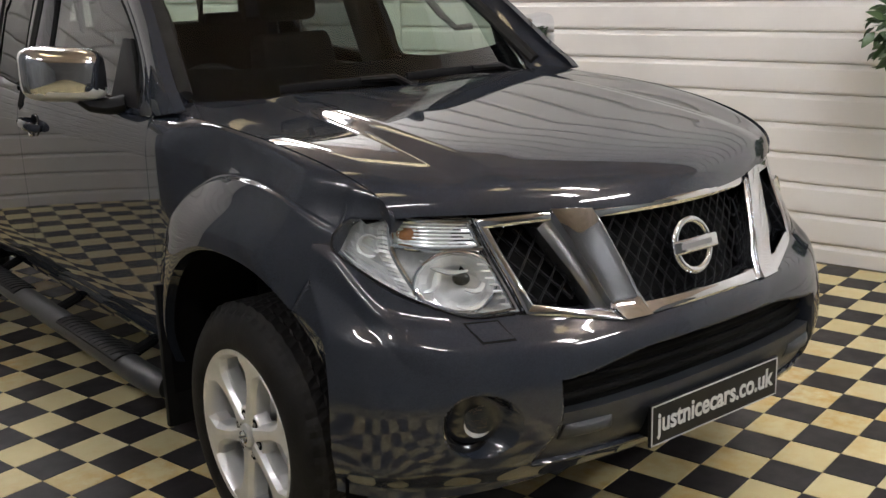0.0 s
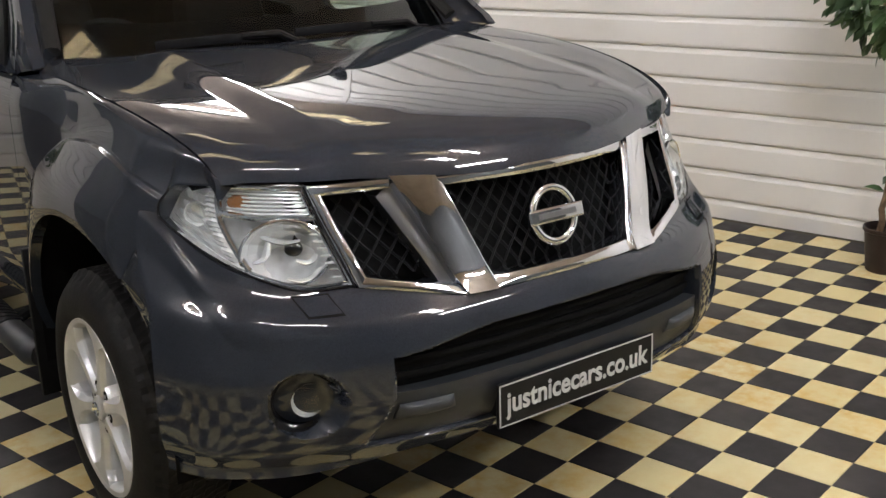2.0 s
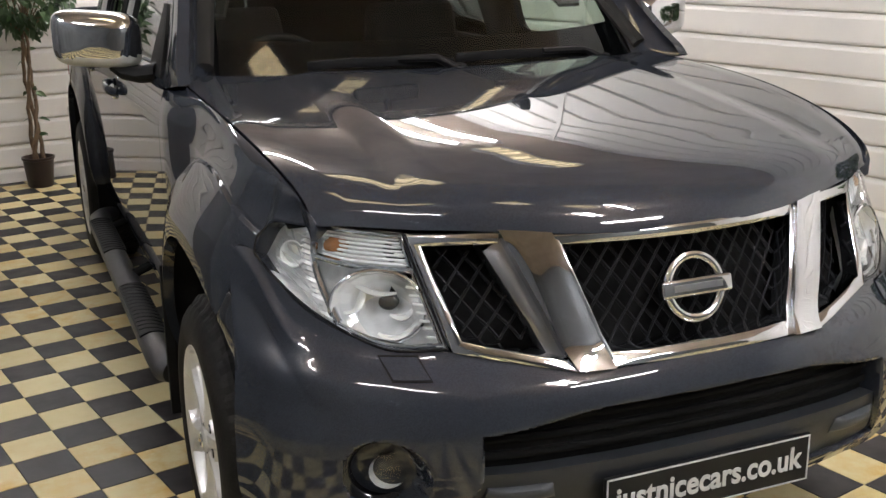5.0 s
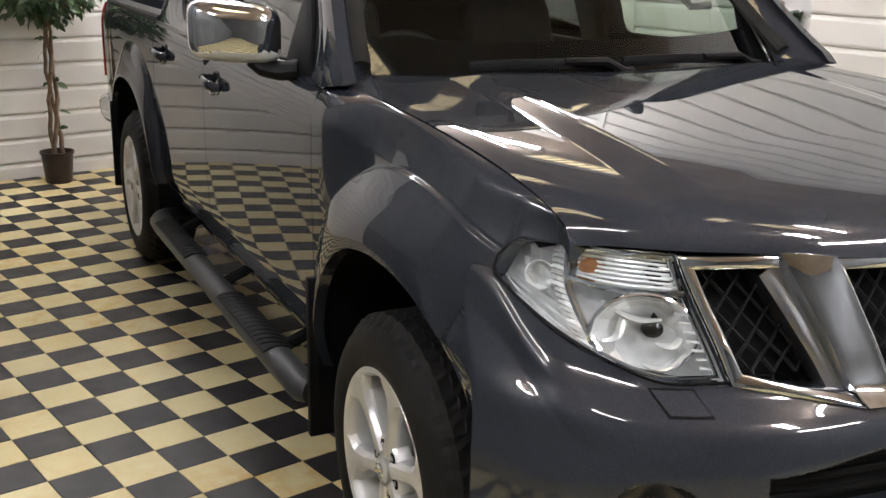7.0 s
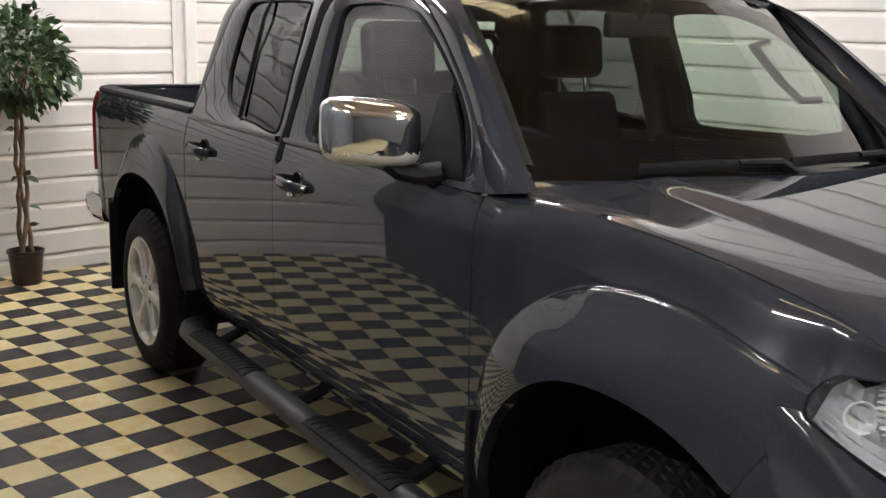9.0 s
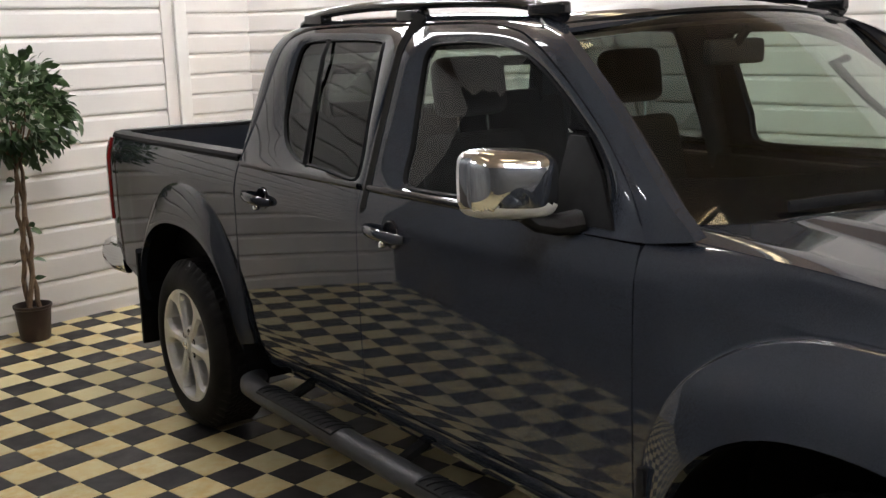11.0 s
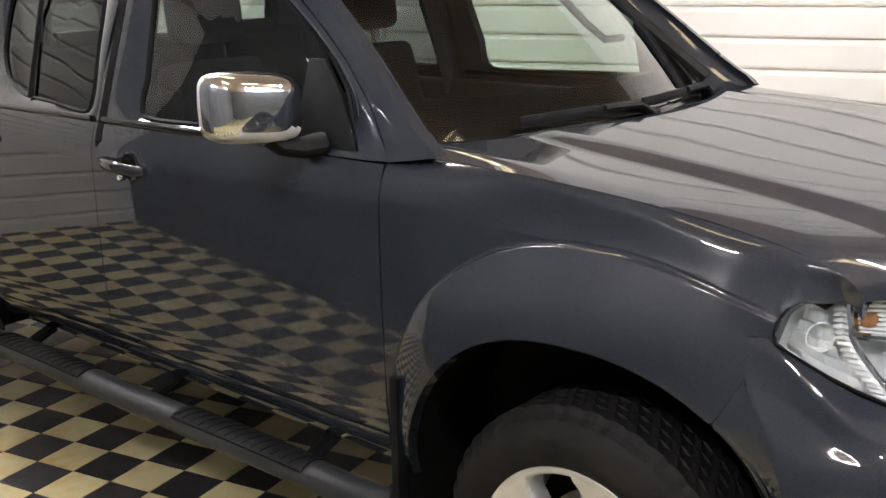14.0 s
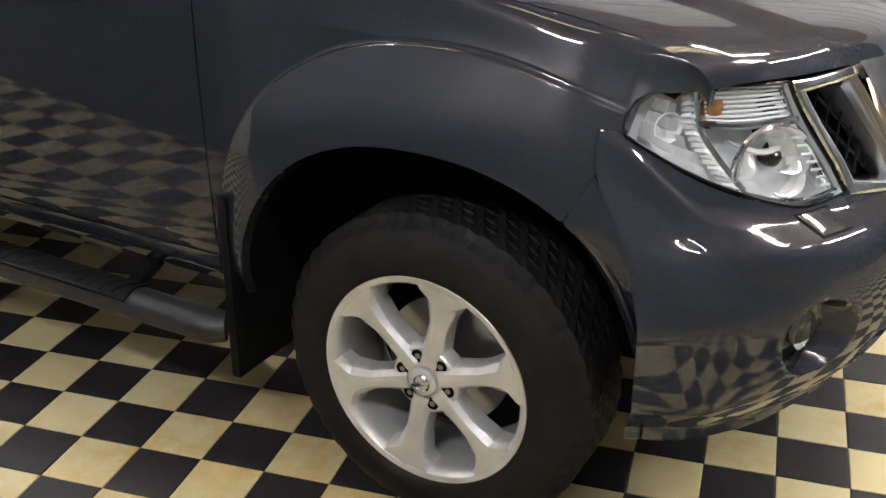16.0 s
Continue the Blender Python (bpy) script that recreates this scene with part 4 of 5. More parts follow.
def ring_between(outer, inner, out0=0.0, out1=0.0, steps=5, back=0.025):
    """A band on the body's side from an outer closed line to an inner one, turned inward at the inner edge."""
    bm = bmesh.new()
    n = len(outer)
    rows = []
    for k in range(steps):
        f = k / (steps - 1)
        h = out0 + (out1 - out0) * f + 0.006 * math.sin(f * math.pi)
        rows.append([bm.verts.new(on_side(Vector(a).lerp(Vector(b), f), h)) for a, b in zip(outer, inner)])
    rows.append([bm.verts.new(on_side(b, out1) + Vector((back, 0, 0))) for b in inner])
    rows.insert(0, [bm.verts.new(on_side(a, out0) + Vector((back, 0, 0))) for a in outer])
    for r0, r1 in zip(rows, rows[1:]):
        for i in range(n):
            bm.faces.new((r0[i], r0[(i + 1) % n], r1[(i + 1) % n], r1[i]))
    bmesh.ops.recalc_face_normals(bm, faces=bm.faces[:])
    return bm


def aligned(outer_pts, inner, centre):
    """Points of the outer line in the directions of the inner ones, seen from a centre."""
    dense = smooth_loop(outer_pts, 600, 0.28)
    res = []
    c = Vector(centre)
    for p in inner:
        d = (Vector(p) - c).normalized()
        res.append(max(dense, key=lambda q: (q - c).normalized().dot(d)))
    return res


def fan(loop, out, material, name, parent, label="", mirror=True):
    bm = bmesh.new()
    vs = [bm.verts.new(on_side(p, out)) for p in loop]
    c = bm.verts.new(on_side(sum((Vector(p) for p in loop), Vector((0, 0))) / len(loop), out + 0.004))
    for i in range(len(vs)):
        bm.faces.new((vs[i], vs[(i + 1) % len(vs)], c))
    bmesh.ops.recalc_face_normals(bm, faces=bm.faces[:])
    return bm


FRONT_WINDOW = [(1.553, 1.224), (1.575, 1.34), (1.600, 1.50), (1.612, 1.605), (1.585, 1.643), (1.40, 1.649), (1.25, 1.639), (1.13, 1.611), (1.035, 1.566), (0.93, 1.504), (0.82, 1.430), (0.74, 1.357), (0.70, 1.285), (0.74, 1.242), (1.10, 1.230)]
FRONT_OUTER = [(1.765, 1.205), (1.765, 1.40), (1.745, 1.60), (1.715, 1.688), (1.58, 1.700), (1.36, 1.695), (1.19, 1.670), (1.06, 1.620), (0.90, 1.523), (0.76, 1.423), (0.64, 1.313), (0.572, 1.224), (0.568, 1.200), (1.10, 1.198)]
REAR_WINDOW = [(1.835, 1.224), (1.845, 1.42), (1.862, 1.62), (1.885, 1.653), (2.10, 1.660), (2.36, 1.656), (2.412, 1.633), (2.428, 1.50), (2.415, 1.38), (2.36, 1.295), (2.25, 1.245), (2.05, 1.232)]
REAR_OUTER = [(1.780, 1.205), (1.780, 1.42), (1.758, 1.62), (1.735, 1.690), (2.00, 1.702), (2.40, 1.692), (2.52, 1.658), (2.565, 1.55), (2.60, 1.40), (2.662, 1.235), (2.666, 1.200), (2.10, 1.198)]


def handle_parts(door, y, z, s):
    x = side(y, z)
    m = Matrix.Translation((s * x, y, z))
    cup = lathe(bmesh.new(), [(0.0, 0.0015), (0.040, 0.0015), (0.046, 0.003), (0.049, 0.001), (0.050, -0.004)], 28,
                m @ facing((0, -0.035, 0.002), (s, 0, 0)) @ Matrix.Diagonal((0.92, 0.86, 1, 1)))
    part("handle_cup", cup, GLOSS_BLACK, door, "", True)
    bm = bmesh.new()
    tube(bm, [(s * (x + o), y + d, z + h) for o, d, h in ((0.004, -0.105, -0.006), (0.024, -0.085, -0.004), (0.034, -0.04, 0.0), (0.036, 0.01, 0.003), (0.030, 0.06, 0.006), (0.016, 0.09, 0.008), (0.004, 0.105, 0.009))],
         [0.011, 0.015, 0.016, 0.016, 0.015, 0.012, 0.009], 12, (0.75, 1.15))
    part("handle", bm, PAINT, door, "dark grey pull handle", True)
    bm = lathe(bmesh.new(), [(0.0, 0.012), (0.007, 0.012), (0.010, 0.008), (0.011, 0.0)], 16, m @ facing((0, 0.015, -0.036), (s, 0, 0)))
    part("lock", bm, CHROME, door, "", True)


def build_door(name, y0, y1, window, outer, centre, glass, handle, rear_edge=None, label=""):
    loop = smooth_loop(window, 96, 0.30)
    rim = aligned(outer, loop, centre)
    made = pair(name, door_sheet(y0, y1, 0.515, 1.195, rear_edge), PAINT, label=label)
    for door, s in zip(made, (-1, 1)):
        def put(n, b, material, text=""):
            if s > 0:
                c = mirrored(b)
                b.free()
                b = c
            return part(n, b, material, door, text, True)
        put("window_frame", ring_between(rim, loop, 0.0, -0.012), PAINT)
        inner = [(Vector(p) - Vector(centre)) * 0.975 + Vector(centre) for p in loop]
        put("window_seal", ring_between(loop, inner, -0.010, -0.014, 3, 0.01), BLACK)
        pane = put("window_pane", fan(loop, -0.017, None, "", None), glass, "tinted side window")
        pane.visible_shadow = False
        bm = bmesh.new()
        tube(bm, [on_side((y, 1.205 + 0.010 * smoothstep(1.0, 0.6, y)), 0.006) for y in span(max(y0 + 0.02, 0.80), (rear_edge(1.2) if rear_edge else y1) - 0.015, 16)], 0.0085, 8, (0.6, 1.3))
        put("belt_moulding", bm, GLOSS_BLACK)
        handle_parts(door, *handle, s)
    return made


FRONT_DOORS = build_door("front_door", 0.5645, 1.7720, FRONT_WINDOW, FRONT_OUTER, (1.28, 1.45), SIDE_GLASS, (1.605, 1.082), None, "dark grey front door, closed")
REAR_DOORS = build_door("rear_door", 1.7760, 2.668, REAR_WINDOW, REAR_OUTER, (2.13, 1.43), DARK_GLASS, (2.475, 1.094), REAR_DOOR_EDGE, "dark grey rear door, closed")
for door, s in zip(REAR_DOORS, (-1, 1)):
    bm = bmesh.new()
    tube(bm, [on_side((2.234 - 0.050 * (1.658 - z) / 0.42, z), -0.006) for z in span(1.658, 1.238, 8)], 0.010, 6, (1.2, 0.5))
    if s > 0:
        bm = mirrored(bm)
    part("quarter_bar", bm, BLACK, door, "", True)

# ---------------------------------------------------------------- cab: pillars, roof, windscreen
EDGE = [(0.420, 1.222), (0.432, 1.236), (0.506, 1.286), (0.60, 1.362), (0.72, 1.460), (0.87, 1.572), (0.994, 1.650), (1.145, 1.702), (1.37, 1.720), (1.80, 1.728), (2.30, 1.724), (2.50, 1.709), (2.59, 1.675), (2.63, 1.60), (2.648, 1.50), (2.660, 1.38), (2.672, 1.24)]
INNER = [(0.562, 1.200), (0.568, 1.222), (0.638, 1.314), (0.758, 1.425), (0.898, 1.526), (1.058, 1.624), (1.19, 1.674), (1.36, 1.699), (1.58, 1.704), (1.85, 1.706), (2.25, 1.705), (2.42, 1.694), (2.528, 1.660), (2.572, 1.55), (2.606, 1.40), (2.640, 1.30), (2.672, 1.215)]


def through_line(points, n):
    d = [0.0]
    for a, b in zip(points, points[1:]):
        d.append(d[-1] + math.dist(a, b))
    fs = [curve([(d[i] / d[-1], p[k]) for i, p in enumerate(points)]) for k in range(len(points[0]))]
    return [tuple(f(t) for f in fs) for t in span(0, 1, n)]


edge_line, inner_line = through_line(EDGE, 64), through_line(INNER, 64)
bm = bmesh.new()
rows = []
for k in range(6):
    f = k / 5
    rows.append([bm.verts.new(on_side(Vector(a).lerp(Vector(b), f), 0.003 * math.sin(f * math.pi))) for a, b in zip(inner_line, edge_line)])
rows.append([bm.verts.new(on_side(a) + Vector((0.035, 0, 0.006))) for a in edge_line])
rows.insert(0, [bm.verts.new(on_side(a) + Vector((0.03, 0, 0))) for a in inner_line])
for r0, r1 in zip(rows, rows[1:]):
    for i in range(63):
        bm.faces.new((r0[i], r0[i + 1], r1[i + 1], r1[i]))
bmesh.ops.recalc_face_normals(bm, faces=bm.faces[:])
pair("cab_side_frame", bm, PAINT, label="dark grey windscreen pillar and roof edge")

# Sill below the doors, and the post behind their joint
bm = bmesh.new()
grid(bm, lambda y, v: (-(0.850 - 0.030 * v * v), y, 0.509 - 0.080 * v), span(0.575, 2.56, 20), span(0, 1, 6))
bmesh.ops.recalc_face_normals(bm, faces=bm.faces[:])
pair("sill_panel", fold(bm, (1, 0, 0), 0.03), PAINT)
bm = bmesh.new()
grid(bm, lambda y, z: (-(side(y, z) - 0.008), y, z), span(1.752, 1.796, 3), span(0.47, 1.21, 20))
bmesh.ops.recalc_face_normals(bm, faces=bm.faces[:])
pair("door_post", bm, PAINT)

# Roof: across between the edges, crowned
roof_side = through_line([(1.06, 1.672), (1.145, 1.702), (1.37, 1.720), (1.80, 1.728), (2.30, 1.724), (2.50, 1.709), (2.60, 1.665)], 26)
roof_front = curve([(0.0, 0.985), (0.4, 1.01), (0.62, 1.055), (0.70, 1.09)])


def roof_at(u, k):
    y, z = roof_side[k]
    x = (side(y, z) - 0.03) * u
    f = 1 - k / 25
    y = y + (roof_front(abs(x)) - 1.06) * max(0.0, 1 - k / 8)
    return (x, y, z + 0.004 + 0.038 * (1 - u * u))


bm = bmesh.new()
grid(bm, roof_at, span(-1, 1, 31), range(26))
bmesh.ops.recalc_face_normals(bm, faces=bm.faces[:])
ROOF = part("roof", fold(bm, (0, 0, -1), 0.012), PAINT, CAR, "dark grey roof panel", True)
bm = bmesh.new()
grid(bm, lambda u, k: tuple(Vector(roof_at(u * 0.97, k)) - Vector((0, 0, 0.035))), span(-1, 1, 15), range(26))
part("roof_lining", bm, LINING, CAR, "", True)

# Windscreen
GLASS_EDGE = [(0.705, 0.560, 1.196), (0.700, 0.630, 1.269), (0.694, 0.715, 1.356), (0.686, 0.808, 1.448), (0.674, 0.945, 1.566), (0.664, 1.050, 1.647), (0.660, 1.112, 1.678)]
ws_side = through_line(GLASS_EDGE, 16)


def screen_at(u, k):
    x, y, z = ws_side[k]
    f = k / 15
    fwd = (0.205 * (1 - f) + 0.125 * f) * (1 - abs(u) ** (1.4 + 0.6 * f))
    dz = (0.030 * (1 - f) + 0.042 * f) * (1 - u * u)
    return (x * u, y - fwd, z + dz)


# Front face of the windscreen pillar
face_out = through_line(EDGE[0:7] + [(1.145, 1.702)], 40)
face_in = through_line([(0.705, 0.556, 1.190)] + GLASS_EDGE + [(0.64, 1.150, 1.704)], 40)


def pillar_face_at(i, f):
    a, b = on_side(face_out[i]), Vector((-face_in[i][0], face_in[i][1], face_in[i][2]))
    p = a.lerp(b, f)
    return p + Vector((-0.25, -0.85, 0.45)) * (0.010 * math.sin(f * math.pi))


bm = bmesh.new()
grid(bm, pillar_face_at, range(40), span(0, 1, 7))
bmesh.ops.recalc_face_normals(bm, faces=bm.faces[:])
pair("pillar_face", fold(bm, (0.3, 0.8, -0.3), 0.012), PAINT)

bm = bmesh.new()
grid(bm, screen_at, span(-1, 1, 29), range(16))
bmesh.ops.recalc_face_normals(bm, faces=bm.faces[:])
ws = part("windscreen", bm, WINDSCREEN_GLASS, CAR, "green tinted windscreen", True)
ws.visible_shadow = False
bm = bmesh.new()
tube(bm, [screen_at(-1, k) for k in range(16)] + [screen_at(u, 15) for u in span(-1, 1, 29)[1:]] + [screen_at(1, k) for k in range(14, -1, -1)] + [screen_at(u, 0) for u in span(1, -1, 29)[1:]], 0.011, 6)
part("windscreen_seal", bm, GLOSS_BLACK, CAR, "", True)

# Black printed border inside the windscreen
def border_at(u, k):
    i = min(14, int(k))
    p = Vector(screen_at(u, i)).lerp(Vector(screen_at(u, i + 1)), k - i)
    return p + Vector((0, 0.004, -0.003))


bm = bmesh.new()
grid(bm, lambda u, f: border_at(u, f * (2.5 + 1.2 * abs(u) ** 3)), span(-1, 1, 41), span(0, 1, 4))
grid(bm, lambda u, f: border_at(u, 15 - 1.1 * f), span(-1, 1, 41), span(0, 1, 3))
for e in (-1, 1):
    grid(bm, lambda u, k: border_at(e * (1 - 0.045 * u), k), span(0, 1, 3), span(0, 15, 30))
part("screen_border", bm, FRIT, ws, "", True)

# Cowl under the windscreen, and wipers on it
bm = bmesh.new()


def cowl_at(u, f):
    a = Vector(screen_at(u, 0)) + Vector((0, 0, -0.004))
    x = u * 0.795
    b = Vector((x, cowl_y(min(0.772, abs(x))) + 0.004, bonnet_at(max(-1, min(1, x / 0.772)), 0)[2] - 0.012))
    p = a.lerp(b, f)
    p.z -= 0.010 * math.sin(f * math.pi)
    return p


grid(bm, cowl_at, span(-1, 1, 25), span(0, 1, 6))
part("cowl", bm, GREY_PLASTIC, CAR, "black plastic cowl below the windscreen", True)


def on_screen(u, k, out=0.02):
    i = min(14, int(k))
    a, b = Vector(screen_at(u, i)), Vector(screen_at(u, i + 1))
    p = a.lerp(b, k - i)
    n = Vector((0, -0.75, 0.66))
    return p + n * out


for u0, u1 in ((-0.04, -0.62), (0.72, -0.02)):
    piv = cowl_at(u0, 0.45) + Vector((0, 0, 0.012))
    arm = part("wiper", tube(bmesh.new(), [piv, piv.lerp(on_screen((u0 + u1) / 2 + 0.06, 0.4, 0.045), 0.45) + Vector((0, -0.01, 0.022)), on_screen((u0 + u1) / 2 + 0.04, 0.45, 0.040)], [0.018, 0.015, 0.012], 8, (1.3, 0.8)), BLACK, CAR, "black windscreen wiper", True)
    bm = bmesh.new()
    tube(bm, [on_screen(u, 0.25 + 0.35 * t, 0.022 + 0.012 * math.sin(t * math.pi)) for t, u in ((q, u0 - 0.02 + (u1 - u0) * q) for q in span(0, 1, 10))], 0.011, 6, (0.7, 1.4))
    part("blade", bm, BLACK, arm, "", True)
    part("pivot", lathe(bmesh.new(), [(0.0, 0.022), (0.014, 0.020), (0.020, 0.010), (0.022, -0.02)], 18, facing(piv, (0, -0.25, 1))), BLACK, arm, "", True)

# Roof rails
for s in (-1, 1):
    bm = bmesh.new()
    pts = [(1.08, 1.708), (1.14, 1.728), (1.24, 1.748), (1.45, 1.760), (1.85, 1.765), (2.20, 1.760), (2.40, 1.744), (2.48, 1.726), (2.52, 1.708)]
    tube(bm, [(s * 0.615, y, z) for y, z in through_line(pts, 22)], 0.017, 10, (1.3, 1.0))
    rail = part("roof_rail", bm, GLOSS_BLACK, CAR, "black roof rail", True)
    for y in (1.14, 1.80, 2.42):
        part("rail_foot", boxed((s * 0.615 - 0.022, y - 0.07, 1.71), (s * 0.615 + 0.022, y + 0.07, 1.750), 0.012, 3), GLOSS_BLACK, rail, "", True)

# Cab back wall with its window
bm = bmesh.new()
for lo, hi in (((-0.79, 2.632, 0.55), (0.79, 2.662, 1.27)), ((-0.62, 2.565, 1.60), (0.62, 2.600, 1.69))):
    box(bm, lo, hi, 0.008)
for s in (-1, 1):
    grid(bm, lambda f, t: (s * (0.57 + (side(2.57 - 0.125 * t, 1.24 + 0.44 * t) - 0.012 - 0.57) * f), 2.664 - 0.050 * t, 1.24 + 0.44 * t), span(0, 1, 4), span(0, 1, 8))
part("cab_back", bm, PAINT, CAR)
bm = bmesh.new()
grid(bm, lambda u, v: (u * 0.60, 2.652 - 0.050 * v, 1.26 + 0.36 * v), span(-1, 1, 5), span(0, 1, 4))
rw = part("back_window", bm, SIDE_GLASS, CAR, "", True)
rw.visible_shadow = False


# ---------------------------------------------------------------- load bed
def bed_low(y):
    z = arch(1, y)
    if z:
        return z
    if y < REAR_Y:
        return 0.50
    return 0.50 + (y - 3.71) * 0.30


def bed_high(y):
    return curve([(2.545, 0.52), (2.575, 0.548), (2.612, 0.585), (2.640, 0.635), (2.666, 0.755), (2.679, 0.95), (2.684, 1.226), (3.4, 1.222), (4.27, 1.216)])(y)


bm = bmesh.new()
ys = columns(2.548, 4.27, 190, 1)
grid(bm, lambda y, t: (-side(y, bed_low(y) + (max(bed_high(y), bed_low(y) + 0.002) - bed_low(y)) * t), y, bed_low(y) + (max(bed_high(y), bed_low(y) + 0.002) - bed_low(y)) * t), ys, span(0, 1, 64))
bmesh.ops.recalc_face_normals(bm, faces=bm.faces[:])
pair("bed_side", fold(bm, (1, 0, 0), 0.03), PAINT, label="dark grey load bed side with flared arch")
for s in (-1, 1):
    bm = bmesh.new()
    prof = [(0.842, 1.208), (0.846, 1.226), (0.838, 1.238), (0.80, 1.242), (0.755, 1.238), (0.747, 1.205)]
    rows = []
    for y in span(2.690, 4.25, 24):
        d = tail_taper(y)
        rows.append([bm.verts.new((s * (x - d), y, z - 0.010 * (y - 2.69) / 1.5)) for x, z in prof])
    for a, b in zip(rows, rows[1:]):
        for k in range(len(prof) - 1):
            bm.faces.new((a[k], b[k], b[k + 1], a[k + 1]))
    bmesh.ops.recalc_face_normals(bm, faces=bm.faces[:])
    part("bed_rail", bm, BLACK, CAR, "black plastic cap along the bed rail", True)
bm = bmesh.new()
box(bm, (-0.755, 2.70, 0.72), (-0.725, 4.21, 1.215))
box(bm, (0.725, 2.70, 0.72), (0.755, 4.21, 1.215))
box(bm, (-0.755, 2.70, 0.70), (0.755, 4.21, 0.73))
box(bm, (-0.755, 2.685, 0.72), (0.755, 2.71, 1.215))
bed_liner = part("bed_liner", bm, BLACK, CAR, "black ribbed load bed liner")
for k in range(9):
    part("liner_rib", boxed((-0.71 + 0.165 * k, 2.72, 0.728), (-0.65 + 0.165 * k, 4.19, 0.742), 0.004), BLACK, bed_liner)
for y in (2.9, 3.5):
    for s in (-1, 1):
        bm = bmesh.new()
        lathe(bm, [(0.012 + 0.006 * math.cos(a), 0.006 * math.sin(a)) for a in (2 * math.pi * k / 8 for k in range(9))], 16, facing((s * 0.717, y, 1.10), (s, 0, 0)))
        part("tie_loop", bm, SATIN, CAR, "", True)
bm = bmesh.new()
box(bm, (-0.765, 4.215, 0.70), (0.765, 4.265, 1.220), 0.014, 3)
tailgate = part("tailgate", bm, PAINT, CAR, "dark grey closed tailgate", True)
bm = boxed((-0.755, 4.205, 1.218), (0.755, 4.27, 1.233), 0.006)
part("gate_cap", bm, GREY_PLASTIC, tailgate)
part("gate_handle", boxed((-0.09, 4.26, 1.02), (0.09, 4.276, 1.09), 0.006), BLACK, tailgate)
# Tail lamps wrap the rear corners
bm = bmesh.new()
grid(bm, lambda u, z: (-(side(4.15 + 0.12 * u, z) + 0.006 + 0.004 * math.sin(u * math.pi)) + 0.0, 4.175 + 0.105 * u, z), span(0, 1, 8), span(0.80, 1.205, 14))
bmesh.ops.recalc_face_normals(bm, faces=bm.faces[:])
pair("tail_lamp", fold(bm, (1, -0.2, 0), 0.03), TAIL_RED, label="tall red tail lamp")
for s in (-1, 1):
    part("lamp_divider", boxed((s * 0.812 - 0.012, 4.18, 1.002), (s * 0.812 + 0.012, 4.282, 1.010)), LENS_GLASS, CAR)
# Rear bumper: chrome corner bar
bm = bmesh.new()
for s in (-1, 1):
    tube(bm, [(s * 0.830, 4.08, 0.60), (s * 0.858, 4.19, 0.605), (s * 0.855, 4.3, 0.61), (s * 0.80, 4.36, 0.612), (s * 0.65, 4.37, 0.612), (s * 0.40, 4.375, 0.61)], 0.062, 14, (0.55, 1.15))
box(bm, (-0.42, 4.33, 0.545), (0.42, 4.4, 0.655), 0.02, 3)
rear_bumper = part("rear_bumper", bm, CHROME, CAR, "chrome rear step bumper", True)
part("step_pad", boxed((-0.62, 4.3, 0.668), (0.62, 4.39, 0.680), 0.004), BLACK, rear_bumper)

# ---------------------------------------------------------------- underbody, wheel wells, mud flaps, side steps
for name, lo, hi in (("floor_pan", (-0.76, 0.50, 0.47), (0.76, 2.62, 0.60)), ("sill", (-0.79, 0.56, 0.475), (0.79, 2.60, 0.53)),
                     ("chassis", (-0.46, -0.70, 0.38), (0.46, 4.05, 0.50)), ("engine_block", (-0.60, -0.60, 0.503), (0.60, 0.457, 1.02)),
                     ("bed_floor", (-0.50, 2.603, 0.503), (0.50, 4.05, 0.70))):
    part(name, boxed(lo, hi, 0.03), UNDER, CAR)
for k in (0, 1):
    c, a, b = ARCH[k]
    bm = bmesh.new()
    angles = span(-0.08, math.pi + 0.08, 30)

    def rim_at(q, x):
        ca, sa = math.cos(q), math.sin(q)
        return (x, c + (a + 0.012) * math.copysign(abs(ca) ** (2 / ARCH_N), ca), 0.40 + (b + 0.012) * math.copysign(abs(sa) ** (2 / ARCH_N), sa))
    grid(bm, rim_at, angles, (-0.89, -0.80, -0.55))
    back = [bm.verts.new(rim_at(q, -0.55)) for q in angles]
    bm.faces.new(back)
    pair("wheel_well", bm, UNDER)
for y, z0 in ((0.500, 0.232), (3.725, 0.265)):
    bm = bmesh.new()
    prism(bm, [(y - 0.012, z0), (y + 0.012, z0), (y + 0.010, 0.72 if y > 1 else 0.70), (y - 0.014, 0.70)], -0.915, -0.68, 0, 0.004)
    pair("mud_flap", bm, BLACK, label="black rubber mud flap")
bm = bmesh.new()
prism(bm, [(-0.55, 0.40), (-0.54, 0.350), (-0.50, 0.335), (-0.485, 0.335), (-0.475, 0.45), (-0.55, 0.45)], -0.825, -0.62, 0, 0.004)
pair("wheel_deflector", bm, BLACK, label="black rubber flap ahead of the front wheel")
